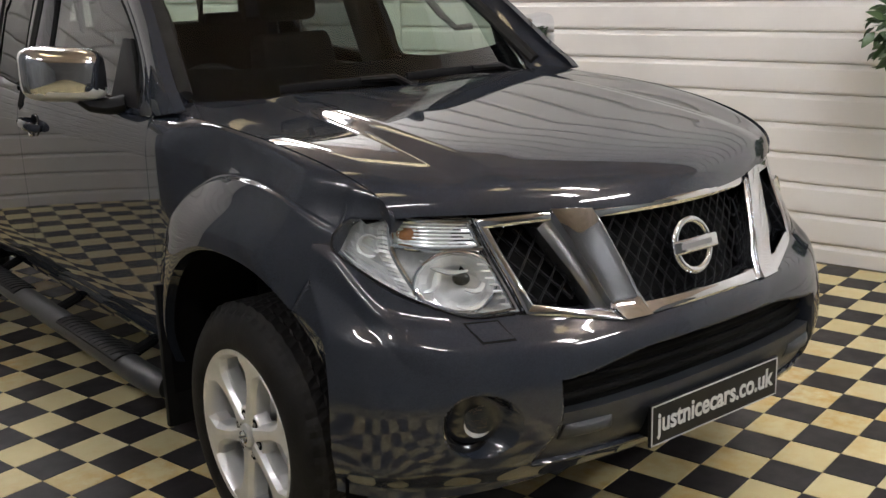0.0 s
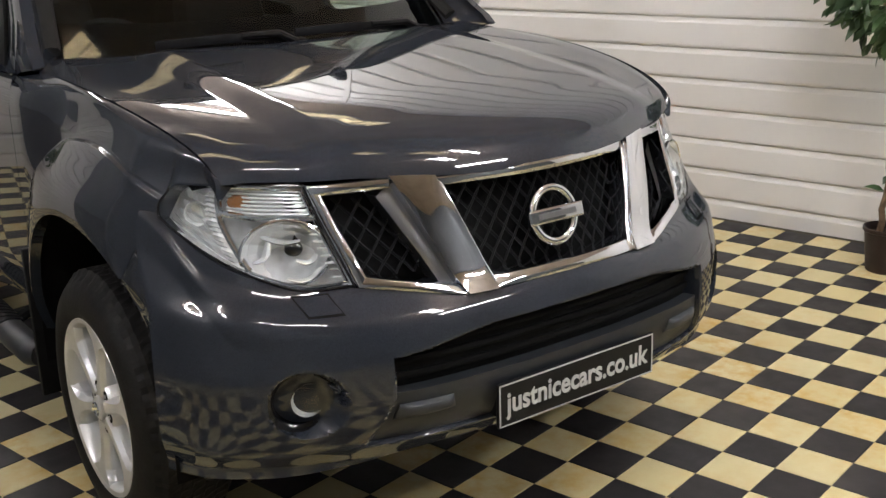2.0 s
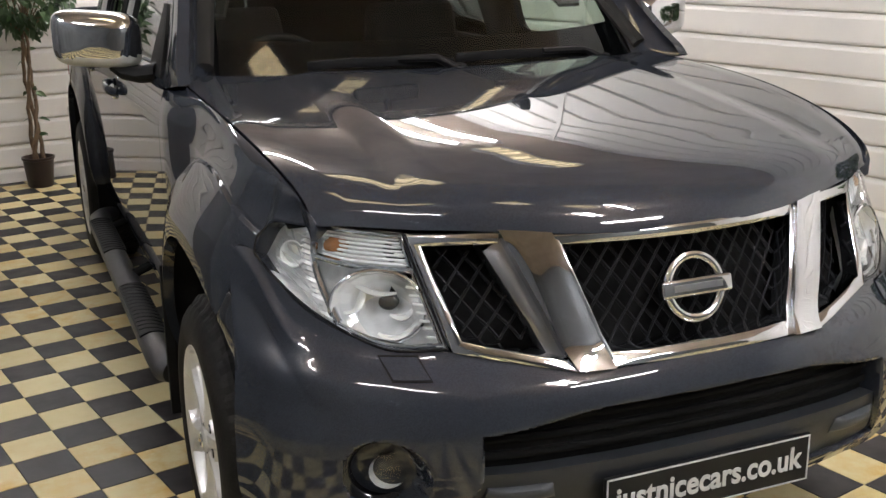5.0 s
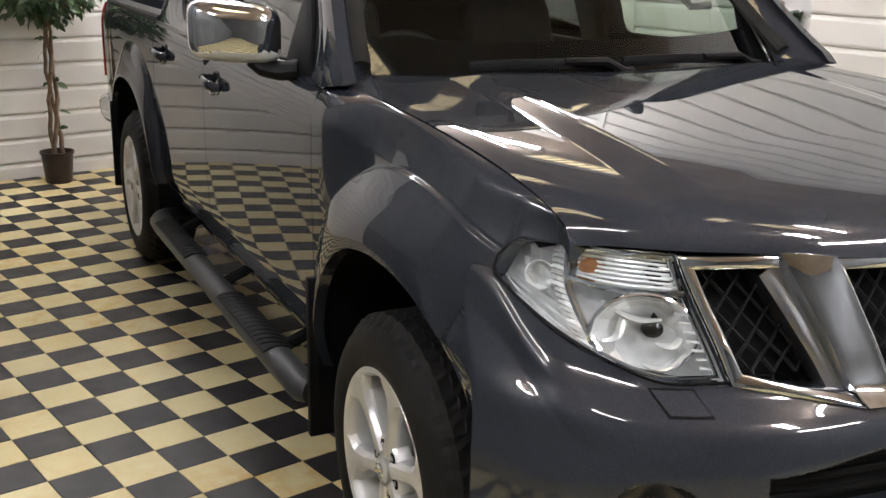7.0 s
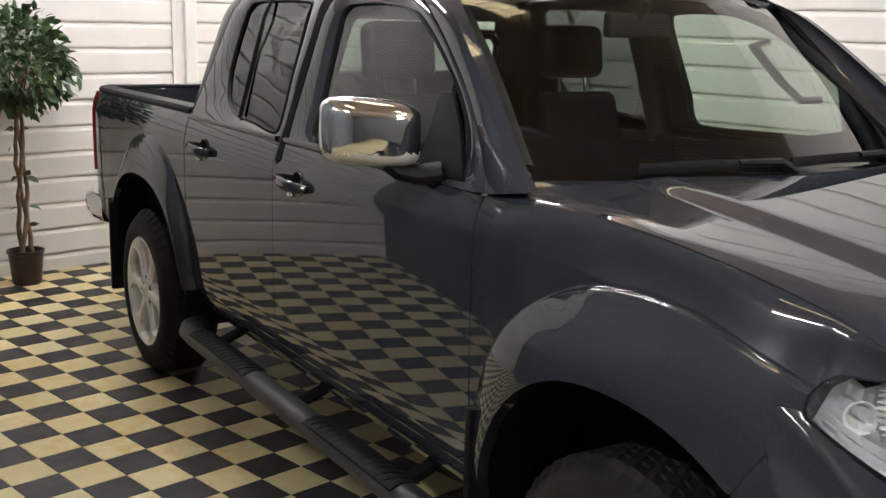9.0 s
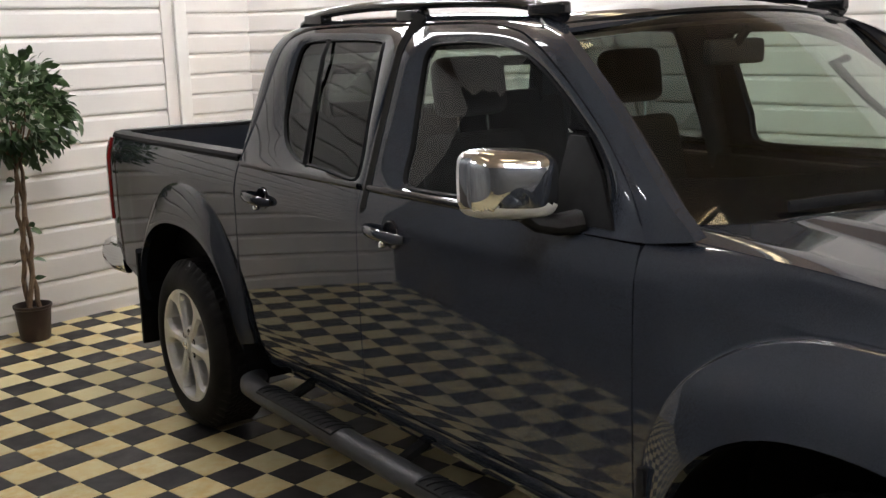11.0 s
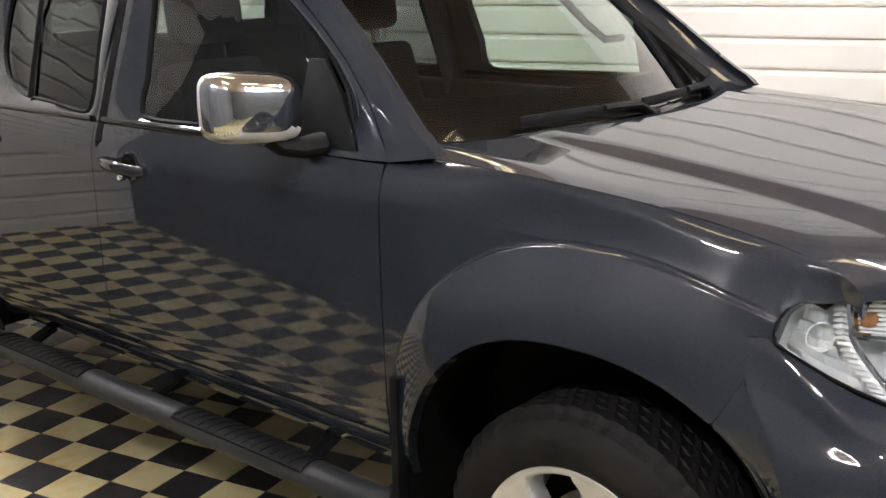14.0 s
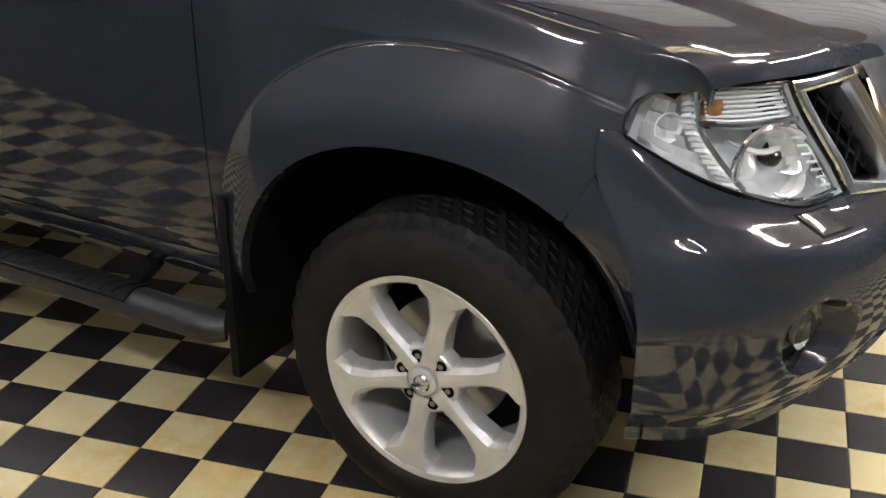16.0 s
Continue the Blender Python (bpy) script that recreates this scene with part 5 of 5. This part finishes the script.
for s in (-1, 1):
    bm = bmesh.new()
    tube(bm, [(s * x, y, z) for x, y, z in ((0.893, 0.535, 0.352), (0.906, 0.555, 0.352), (0.910, 0.7, 0.352), (0.910, 1.5, 0.352), (0.910, 2.45, 0.352), (0.903, 2.56, 0.352), (0.878, 2.62, 0.352), (0.83, 2.66, 0.355))], [0.038, 0.0425, 0.0425, 0.0425, 0.0425, 0.042, 0.040, 0.036], 20, (1.15, 0.92))
    step = part("side_step", bm, GREY_PLASTIC, CAR, "round dark grey side step bar", True)
    for y0 in (0.80, 1.86):
        bm = bmesh.new()
        grid(bm, lambda u, v: (s * (0.910 + 0.046 * u), y0 + 0.56 * v, 0.352 + 0.0425 * math.sqrt(max(0.0, 1 - (u * 0.72) ** 2)) + 0.002 * math.sin(min(1, max(0, v)) * math.pi)), span(-1, 1, 9), span(0, 1, 12))
        pad = part("tread_pad", fold(bm, (0, 0, -1), 0.006), BLACK, step, "black ribbed tread pad", True)
        for q in range(14):
            bm = bmesh.new()
            y = y0 + 0.03 + 0.5 * q / 13
            tube(bm, [(s * (0.910 + 0.040 * u), y + 0.02 * u, 0.3535 + 0.0425 * math.sqrt(1 - (u * 0.62) ** 2)) for u in span(-1, 1, 7)], 0.0022, 5)
            part("tread_rib", bm, BLACK, pad)
    for y in (0.85, 1.55, 2.3):
        bm = bmesh.new()
        tube(bm, [(s * 0.90, y, 0.36), (s * 0.80, y, 0.40), (s * 0.70, y, 0.44)], 0.022, 8, (1.2, 0.8))
        part("bracket", bm, UNDER, step)


# ---------------------------------------------------------------- wheels
def build_wheel():
    """One wheel at the origin, its axle along x, outer face towards minus x."""
    hub = empty("wheel")
    hub.parent = CAR
    m = Matrix(((0, 0, -1, 0), (-1, 0, 0, 0), (0, 1, 0, 0), (0, 0, 0, 1)))
    R, W = 0.372, 0.1275
    prof = [(0.241, W - 0.012), (0.249, W - 0.003), (0.272, W + 0.004), (0.302, W + 0.001), (0.330, W - 0.008), (0.346, W - 0.020), (0.357, W - 0.034)]
    bm = bmesh.new()
    seg = 132
    rows = []
    for k in range(seg):
        a = 2 * math.pi * k / seg
        notch = 0.003 if k % 3 < 1 else 0.0
        shoulder = [(r - (notch if i > 4 else 0), h - (notch * 0.8 if i > 4 else 0)) for i, (r, h) in enumerate(prof)]
        tread = []
        for i, h in enumerate((W - 0.045, 0.052, 0.046, 0.020, 0.014, -0.014, -0.020, -0.046, -0.052, -W + 0.045)):
            tread.append((R - (0.0042 if (k + i) % 3 < 1 else 0.0), h))
        inner = [(0.344, -W + 0.02), (0.300, -W), (0.250, -W + 0.002)]
        rows.append([bm.verts.new(m @ Vector((r * math.cos(a), r * math.sin(a), h))) for r, h in shoulder + tread + inner])
    for k in range(seg):
        a, b = rows[k], rows[(k + 1) % seg]
        for i in range(len(a) - 1):
            bm.faces.new((a[i], b[i], b[i + 1], a[i + 1]))
    bmesh.ops.recalc_face_normals(bm, faces=bm.faces[:])
    tyre = part("tyre", bm, RUBBER, hub, "black all-terrain tyre", False)
    for p in tyre.data.polygons:
        c = m.inverted() @ p.center
        p.use_smooth = math.hypot(c.x, c.y) < 0.340
    bm = lathe(bmesh.new(), [(0.245, 0.108), (0.249, 0.118), (0.245, 0.124), (0.233, 0.121), (0.226, 0.112), (0.223, 0.095), (0.219, 0.05), (0.215, -0.08), (0.235, -0.11)], 72, m)
    rim = part("rim", bm, ALLOY, hub, "six spoke silver alloy rim", True)
    for k in range(6):
        a = 2 * math.pi * k / 6 + math.radians(18)
        bm = bmesh.new()
        rows = []
        for t in span(0, 1, 15):
            r = 0.040 + (0.2335 - 0.040) * t
            w = 0.028 - 0.005 * smoothstep(0.0, 0.45, t) + 0.013 * smoothstep(0.50, 0.80, t) + 0.030 * smoothstep(0.78, 1.0, t)
            h = 0.116 + 0.004 * t - 0.004 * math.sin(t * math.pi)
            c = w * (0.50 + 0.40 * smoothstep(0.70, 1.0, t))
            sec = [(-w, h - 0.055), (-w, h - 0.020), (-w * 0.94, h - 0.012), (-c, h), (0.0, h + 0.001), (c, h), (w * 0.94, h - 0.012), (w, h - 0.020), (w, h - 0.055)]
            rows.append([bm.verts.new(m @ (Matrix.Rotation(a, 4, "Z") @ Vector((math.sqrt(max(r * r - q * q, 0.0)) if t > 0.8 else r, q, z)))) for q, z in sec])
        for r0, r1 in zip(rows, rows[1:]):
            for i in range(8):
                bm.faces.new((r0[i], r0[i + 1], r1[i + 1], r1[i]))
        bmesh.ops.recalc_face_normals(bm, faces=bm.faces[:])
        part("spoke", bm, ALLOY, rim)
        a += math.pi / 6
        q = Matrix.Rotation(a, 4, "Z") @ Vector((0.057, 0, 0.0))
        # near-black disc on the alloy face: the shade of a nut's recess as colour
        part("nut_hole_shade", lathe(bmesh.new(), [(0.0, 0.1098), (0.0125, 0.1098), (0.0135, 0.1102), (0.0150, 0.1095), (0.0155, 0.104)], 20, m @ Matrix.Translation(q)), UNDER, rim, "", True)
        part("wheel_nut", lathe(bmesh.new(), [(0.0, 0.1115), (0.006, 0.1115), (0.0075, 0.109)], 6, m @ Matrix.Translation(q)), SATIN, rim)
    part("centre", lathe(bmesh.new(), [(0.084, 0.070), (0.082, 0.100), (0.075, 0.108), (0.040, 0.1095), (0.0, 0.111)], 40, m), ALLOY, rim, "", True)
    part("hub_cap", lathe(bmesh.new(), [(0.034, 0.111), (0.033, 0.120), (0.026, 0.125), (0.0, 0.126)], 28, m), ALLOY, rim, "", True)
    bm = lathe(bmesh.new(), [(0.015, 0.126), (0.018, 0.129), (0.021, 0.126)], 24, m)
    bm2 = box(bmesh.new(), (-0.024, -0.004, 0.125), (0.024, 0.004, 0.130), 0.001)
    bm2.transform(m @ Matrix.Rotation(0.4, 4, "Z"))
    tmp = bpy.data.meshes.new("t")
    bm2.to_mesh(tmp)
    bm2.free()
    bm.from_mesh(tmp)
    part("cap_mark", bm, CHROME, rim)
    part("brake_disc", lathe(bmesh.new(), [(0.150, 0.000), (0.150, 0.012), (0.06, 0.014), (0.0, 0.02)], 40, m), SATIN, hub, "", True)
    part("brake_drum", lathe(bmesh.new(), [(0.214, -0.06), (0.208, -0.055), (0.0, -0.05)], 36, m), UNDER, hub, "", True)
    bm = bmesh.new()
    box(bm, (0.0, 0.075, -0.05), (0.07, 0.165, 0.09), 0.02)
    part("caliper", bm, UNDER, hub)
    return hub


WHEEL = build_wheel()
WHEEL.matrix_basis = pose(-0.787, -0.012, 0.372)
copy_thing(WHEEL, pose(-0.787, 3.2, 0.372, 23))
copy_thing(WHEEL, pose(0.787, 0.0, 0.372, 0, 0, 180))
copy_thing(WHEEL, pose(0.787, 3.2, 0.372, 0, 0, 180))
for y in (0.0, 3.2):
    bm = bmesh.new()
    tube(bm, [(-0.70, y, 0.372), (0.70, y, 0.372)], 0.05, 10)
    part("axle", bm, UNDER, CAR)


# ---------------------------------------------------------------- door mirrors
def mirror_shell(s):
    """Rounded box shell round the mirror glass, front towards minus y."""
    c = Vector((s * 0.990, 0.868, 1.322))
    bm = bmesh.new()
    us, vs = span(-math.pi, math.pi, 41)[:-1], span(-math.pi / 2, math.pi / 2, 17)

    def power(v, p):
        return math.copysign(abs(v) ** p, v)

    def at(u, v):
        x = power(math.cos(v), 0.5) * power(math.cos(u), 0.48) * 0.130
        z = power(math.cos(v), 0.5) * power(math.sin(u), 0.42) * 0.085
        y = power(math.sin(v), 0.9) * (0.072 if v < 0 else 0.018)
        z += 0.010 * (x * s) / 0.118
        return c + Matrix.Rotation(math.radians(s * 12), 3, "Z") @ Vector((x, y, z))
    grid(bm, at, us, vs, True)
    bmesh.ops.remove_doubles(bm, verts=bm.verts[:], dist=1e-5)
    bmesh.ops.recalc_face_normals(bm, faces=bm.faces[:])
    return bm, c


for s, door in zip((-1, 1), FRONT_DOORS):
    bm, c = mirror_shell(s)
    shell = part("door_mirror", bm, CHROME, door, "chrome capped door mirror", True)
    low = [f for f in shell.data.polygons if f.center.z < c.z - 0.050]
    shell.data.materials.append(BRUSHED)
    for f in low:
        f.material_index = 1
    bm = bmesh.new()
    grid(bm, lambda u, v: tuple(c + Matrix.Rotation(math.radians(s * 12), 3, "Z") @ Vector((u * 0.098, 0.0185, v * 0.058))), span(-1, 1, 5), span(-1, 1, 5))
    part("mirror_glass", bm, CHROME, shell)
    bm = bmesh.new()
    tube(bm, [(s * 0.945, 0.860, 1.245), (s * 0.915, 0.845, 1.222), (s * 0.875, 0.815, 1.214), (s * 0.825, 0.785, 1.222)], [0.030, 0.034, 0.036, 0.040], 12, (1.3, 0.75))
    part("mirror_arm", bm, BLACK, shell, "", True)
    bm = bmesh.new()
    prism(bm, [(0.655, 1.216), (0.88, 1.216), (0.88, 1.420), (0.82, 1.420), (0.74, 1.340)], 0.0, 0.012, 0, 0.003)
    for v in bm.verts:
        v.co.x = s * (side(v.co.y, v.co.z) - 0.006 + v.co.x)
    part("mirror_base", bm, BLACK, shell, "", True)


# ---------------------------------------------------------------- cabin
bm = bmesh.new()
box(bm, (-0.72, 0.55, 0.80), (0.72, 0.98, 1.135), 0.06, 3)
box(bm, (-0.74, 0.34, 1.05), (0.74, 0.75, 1.125), 0.03, 3)
box(bm, (-0.56, 0.60, 1.10), (-0.20, 0.92, 1.185), 0.05, 3)
box(bm, (-0.16, 0.86, 0.70), (0.16, 1.05, 1.05), 0.04, 3)
dash = part("dashboard", bm, TRIM_IN, CAR, "dark grey dashboard", True)
bm = bmesh.new()
m = pose(-0.38, 1.02, 1.115, 65, 0, 0)
lathe(bm, [(0.185 + 0.015 * math.cos(a), 0.015 * math.sin(a)) for a in (2 * math.pi * k / 10 for k in range(11))], 44, m)
wheel_ring = part("steering_wheel", bm, BLACK, CAR, "black steering wheel", True)
bm = bmesh.new()
box(bm, (-0.06, -0.06, -0.02), (0.06, 0.05, 0.03), 0.02, 3)
box(bm, (-0.18, -0.025, -0.008), (0.18, 0.015, 0.010), 0.006)
box(bm, (-0.02, -0.18, -0.008), (0.02, 0.0, 0.008), 0.006)
bm.transform(m)
part("wheel_spokes", bm, BLACK, wheel_ring, "", True)


def build_seat(x, y):
    seat = part("front_seat", boxed((x - 0.25, y - 0.22, 0.72), (x + 0.25, y + 0.28, 0.88), 0.05, 3), CLOTH, CAR, "dark cloth front seat", True)
    bm = box(bmesh.new(), (-0.24, -0.06, 0.0), (0.24, 0.07, 0.60), 0.055, 3)
    for v in bm.verts:
        v.co.x *= 1 - 0.22 * smoothstep(0.3, 0.6, v.co.z)
    bm.transform(pose(x, y + 0.26, 0.755, -12))
    part("backrest", bm, CLOTH, seat, "", True)
    bm = box(bmesh.new(), (-0.135, -0.05, 0.0), (0.135, 0.055, 0.20), 0.05, 4)
    bm.transform(pose(x, y + 0.385, 1.395, -8))
    part("headrest", bm, CLOTH, seat, "", True)
    for d in (-0.06, 0.06):
        part("headrest_post", tube(bmesh.new(), [(x + d, y + 0.375, 1.315), (x + d, y + 0.39, 1.42)], 0.006, 8), CHROME, seat, "", True)
    return seat


for x in (-0.38, 0.38):
    build_seat(x, 1.42)
bench = part("rear_bench", boxed((-0.68, 2.08, 0.72), (0.68, 2.48, 0.90), 0.05, 3), CLOTH, CAR, "dark cloth rear bench", True)
bm = box(bmesh.new(), (-0.68, -0.06, 0.0), (0.68, 0.05, 0.55), 0.05, 3)
bm.transform(pose(0, 2.50, 0.84, -8))
part("backrest", bm, CLOTH, bench, "", True)
for x in (-0.42, 0.42):
    bm = bmesh.new()
    tube(bm, [(x - 0.115, 2.535, 1.36), (x - 0.115, 2.54, 1.50), (x - 0.08, 2.545, 1.545), (x + 0.08, 2.545, 1.545), (x + 0.115, 2.54, 1.50), (x + 0.115, 2.535, 1.36)], 0.022, 8)
    box(bm, (x - 0.10, 2.51, 1.36), (x + 0.10, 2.55, 1.42), 0.015)
    part("headrest", bm, CLOTH, bench, "", True)
bm = bmesh.new()
grid(bm, lambda u, v: (u * 0.115, 1.012 - 0.02 * u * u, 1.60 + 0.035 * v), span(-1, 1, 7), span(-1, 1, 4))
mm = part("inside_mirror", boxed((-0.125, 1.000, 1.560), (0.125, 1.035, 1.635), 0.018, 3), BLACK, CAR, "black rear view mirror", True)
part("mirror_stalk", tube(bmesh.new(), [(0, 1.01, 1.62), (0, 0.97, 1.665)], 0.014, 8), BLACK, mm)
# Inner pillar trims, grab handles, door cards
for s in (-1, 1):
    bm = bmesh.new()
    tube(bm, [(s * (side(y, z) - 0.085), y + 0.055, z - 0.035) for y, z in through_line(EDGE[2:8], 12)], 0.026, 8, (1.1, 0.8))
    part("pillar_trim", bm, TRIM_IN, CAR, "", True)
    bm = bmesh.new()
    tube(bm, [(s * (side(y, z) - d), y, z) for y, z, d in ((0.86, 1.375, 0.12), (0.89, 1.37, 0.18), (0.95, 1.425, 0.19), (1.02, 1.49, 0.18), (1.07, 1.54, 0.17), (1.06, 1.555, 0.11))], 0.016, 8, (1.3, 0.8))
    part("grab_handle", bm, TRIM_IN, CAR, "", True)
    bm = bmesh.new()
    tube(bm, [(s * (side(1.74, z) - 0.055), 1.74, z) for z in span(0.85, 1.70, 10)], 0.055, 8, (0.5, 1.2))
    part("centre_pillar", bm, TRIM_IN, CAR, "", True)
    bm = bmesh.new()
    box(bm, (s * 0.778 - 0.022, 0.60, 0.55), (s * 0.778 + 0.022, 2.60, 1.175), 0.015)
    part("door_card", bm, TRIM_IN, CAR)
part("cabin_floor", boxed((-0.76, 0.50, 0.55), (0.76, 2.60, 0.60)), UNDER, CAR)

# ---------------------------------------------------------------- potted trees
BARK = mat("tree_bark", (0.20, 0.13, 0.075), 0.8, vary=0.5, scale=25, bump=0.5, bump_scale=90, tint=(0.10, 0.065, 0.04))
LEAF = mat("ficus_leaf", (0.035, 0.075, 0.028), 0.35, vary=0.55, scale=3.5, tint=(0.075, 0.12, 0.045))
POT = mat("brown_pot", (0.035, 0.020, 0.016), 0.4, vary=0.3, scale=12)
SOIL = mat("soil", (0.03, 0.02, 0.012), 0.95, vary=0.5, scale=40, bump=0.8, bump_scale=80)


def potted_tree(u, v, seed, label, hang=0.0, spread=1.0):
    rng = random.Random(seed)
    tree = empty("potted_tree", ROOM @ pose(u, v, 0, 0, 0, rng.uniform(0, 360)), label, "plant", "potted trees")
    part("pot", lathe(bmesh.new(), [(0.0, 0.004), (0.078, 0.0), (0.084, 0.006), (0.100, 0.185), (0.108, 0.190), (0.108, 0.205), (0.100, 0.207), (0.096, 0.19), (0.094, 0.165)], 40), POT, tree, "dark brown plastic pot", True)
    bm = bmesh.new()
    lathe(bm, [(0.095, 0.170), (0.06, 0.176), (0.0, 0.180)], 24)
    part("soil", bm, SOIL, tree, "", True)
    # three stems that twine, then branch
    tips = []
    for k in range(3):
        a0 = 2 * math.pi * k / 3
        pts, rad = [], []
        for i in range(15):
            t = i / 14
            r = 0.034 * (1 - 0.45 * t) + 0.008 * rng.uniform(-1, 1)
            pts.append((r * math.cos(a0 + 4.6 * t), r * math.sin(a0 + 4.6 * t), 0.165 + 0.86 * t))
            rad.append(0.0155 - 0.005 * t)
        part("stem", tube(bmesh.new(), pts, rad, 8), BARK, tree, "", True)
        tips.append(Vector(pts[-1]))
    for k in range(26):
        p = tips[k % 3].copy()
        a, lift = rng.uniform(0, 2 * math.pi), rng.uniform(0.15, 1.0)
        reach = rng.uniform(0.16, 0.30)
        q = p + Vector((math.cos(a) * reach * (1 - 0.35 * lift), math.sin(a) * reach * (1 - 0.35 * lift), 0.06 + 0.46 * lift * rng.uniform(0.7, 1)))
        mid = p.lerp(q, 0.5) + Vector((rng.uniform(-0.03, 0.03), rng.uniform(-0.03, 0.03), 0.03))
        part("branch", tube(bmesh.new(), [p, mid, q], [0.007, 0.005, 0.002], 5), BARK, tree, "", True)
    verts, faces = [], []
    centre = Vector((0, 0, 1.30 - hang))

    def leaf(p, way, size):
        way = way.normalized()
        side_ = way.cross(Vector((rng.uniform(-1, 1), rng.uniform(-1, 1), rng.uniform(0.2, 1)))).normalized()
        nor = side_.cross(way).normalized()
        k = len(verts)
        rows = []
        for t, w, d in ((0.0, 0.04, 0.0), (0.3, 0.9, 0.04), (0.6, 0.85, 0.02), (0.85, 0.4, -0.06), (1.0, 0.0, -0.14)):
            c = p + way * size * t + nor * size * d
            rows.append((c - side_ * size * 0.24 * w + nor * size * 0.05 * w, c, c + side_ * size * 0.24 * w + nor * size * 0.05 * w))
        for r in rows:
            verts.extend([tuple(x) for x in r])
        for i in range(4):
            b = k + 3 * i
            faces.append((b, b + 1, b + 4, b + 3))
            faces.append((b + 1, b + 2, b + 5, b + 4))
    for k in range(1150):
        d = Vector((rng.gauss(0, 1), rng.gauss(0, 1), rng.gauss(0, 0.95))).normalized()
        r = rng.uniform(0.45, 1.0) ** 0.5
        lump = 1 + 0.16 * math.sin(3 * math.atan2(d.y, d.x) + seed) + 0.12 * math.sin(5 * d.z + seed)
        p = centre + Vector((d.x * 0.30, d.y * 0.30, d.z * 0.29)) * (r * lump * spread)
        way = d + Vector((rng.uniform(-0.9, 0.9), rng.uniform(-0.9, 0.9), rng.uniform(-1.1, 0.4)))
        leaf(p, way, rng.uniform(0.055, 0.095))
    for k in range(14):
        z = rng.uniform(0.35, 0.95)
        a = rng.uniform(0, 2 * math.pi)
        leaf(Vector((0.03 * math.cos(a), 0.03 * math.sin(a), z)), Vector((math.cos(a), math.sin(a), rng.uniform(-0.6, 0.3))), rng.uniform(0.06, 0.09))
    me = bpy.data.meshes.new("crown")
    me.from_pydata(verts, [], faces)
    me.materials.append(LEAF)
    for p in me.polygons:
        p.use_smooth = True
    crown = new("crown", me)
    crown.parent = tree
    tagged(crown, "glossy dark green leaves")
    return tree


potted_tree(0.09, 5.24, 3, "ficus tree with twisted stem in a brown pot, rear wall")
potted_tree(2.575, -0.69, 8, "ficus tree with twisted stem in a brown pot, side wall", 0.03, 1.0)

# ---------------------------------------------------------------- floor tiles
def tile_mesh(material, cells=None):
    """One tile with a worn edge, or many joined ones."""
    h, w, b = 0.004, TILE / 2 - 0.0012, 0.0025
    verts, faces = [], []
    for cx, cy in cells or [(0, 0)]:
        k = len(verts)
        for r, z in ((w, -h), (w, -0.0012), (w - b, 0.0)):
            verts += [(cx + sx * r, cy + sy * r, z) for sx, sy in ((-1, -1), (1, -1), (1, 1), (-1, 1))]
        for ring in (0, 4):
            faces += [(k + ring + i, k + ring + (i + 1) % 4, k + ring + 4 + (i + 1) % 4, k + ring + 4 + i) for i in range(4)]
        faces.append((k + 8, k + 9, k + 10, k + 11))
    me = bpy.data.meshes.new("tile")
    me.from_pydata(verts, [], faces)
    me.materials.append(material)
    return me


def lay_tiles():
    o = ROOM.inverted() @ Vector((*FLOOR_ORIGIN, 0))
    one = {0: tile_mesh(DARK), 1: tile_mesh(CREAM)}
    rest = {0: [], 1: []}
    singles = []
    for i in range(int((LEFT - o.x) / TILE) - 1, int((RIGHT - o.x) / TILE) + 1):
        for j in range(int((FRONT - o.y) / TILE) - 1, int((REAR + 1.4 - o.y) / TILE) + 1):
            u, v = o.x + (i + 0.5) * TILE, o.y + (j + 0.5) * TILE
            if not (LEFT < u < RIGHT and FRONT < v < REAR + 1.3):
                continue
            shade = (i - j - 1) % 2  # dark where even
            q = room_place(u, v)
            near = (-2.2 < q.x < -0.75 and 0.2 < q.y < 3.6) or (0.7 < q.x < 1.9 and -1.4 < q.y < 0.3)
            (singles if near and len(singles) < 300 else rest[shade]).append((u, v, shade) if near and len(singles) < 300 else (u, v))
    for u, v, shade in singles:
        ob = new("tile", one[shade])
        ob.parent = floor
        ob.matrix_basis = ROOM.inverted() @ ROOM @ pose(u, v, 0)
    for shade, name in ((0, "dark_tiles"), (1, "cream_tiles")):
        ob = new(name, tile_mesh((DARK, CREAM)[shade], rest[shade]))
        ob.parent = floor
        tagged(ob, kind="stuff")


lay_tiles()
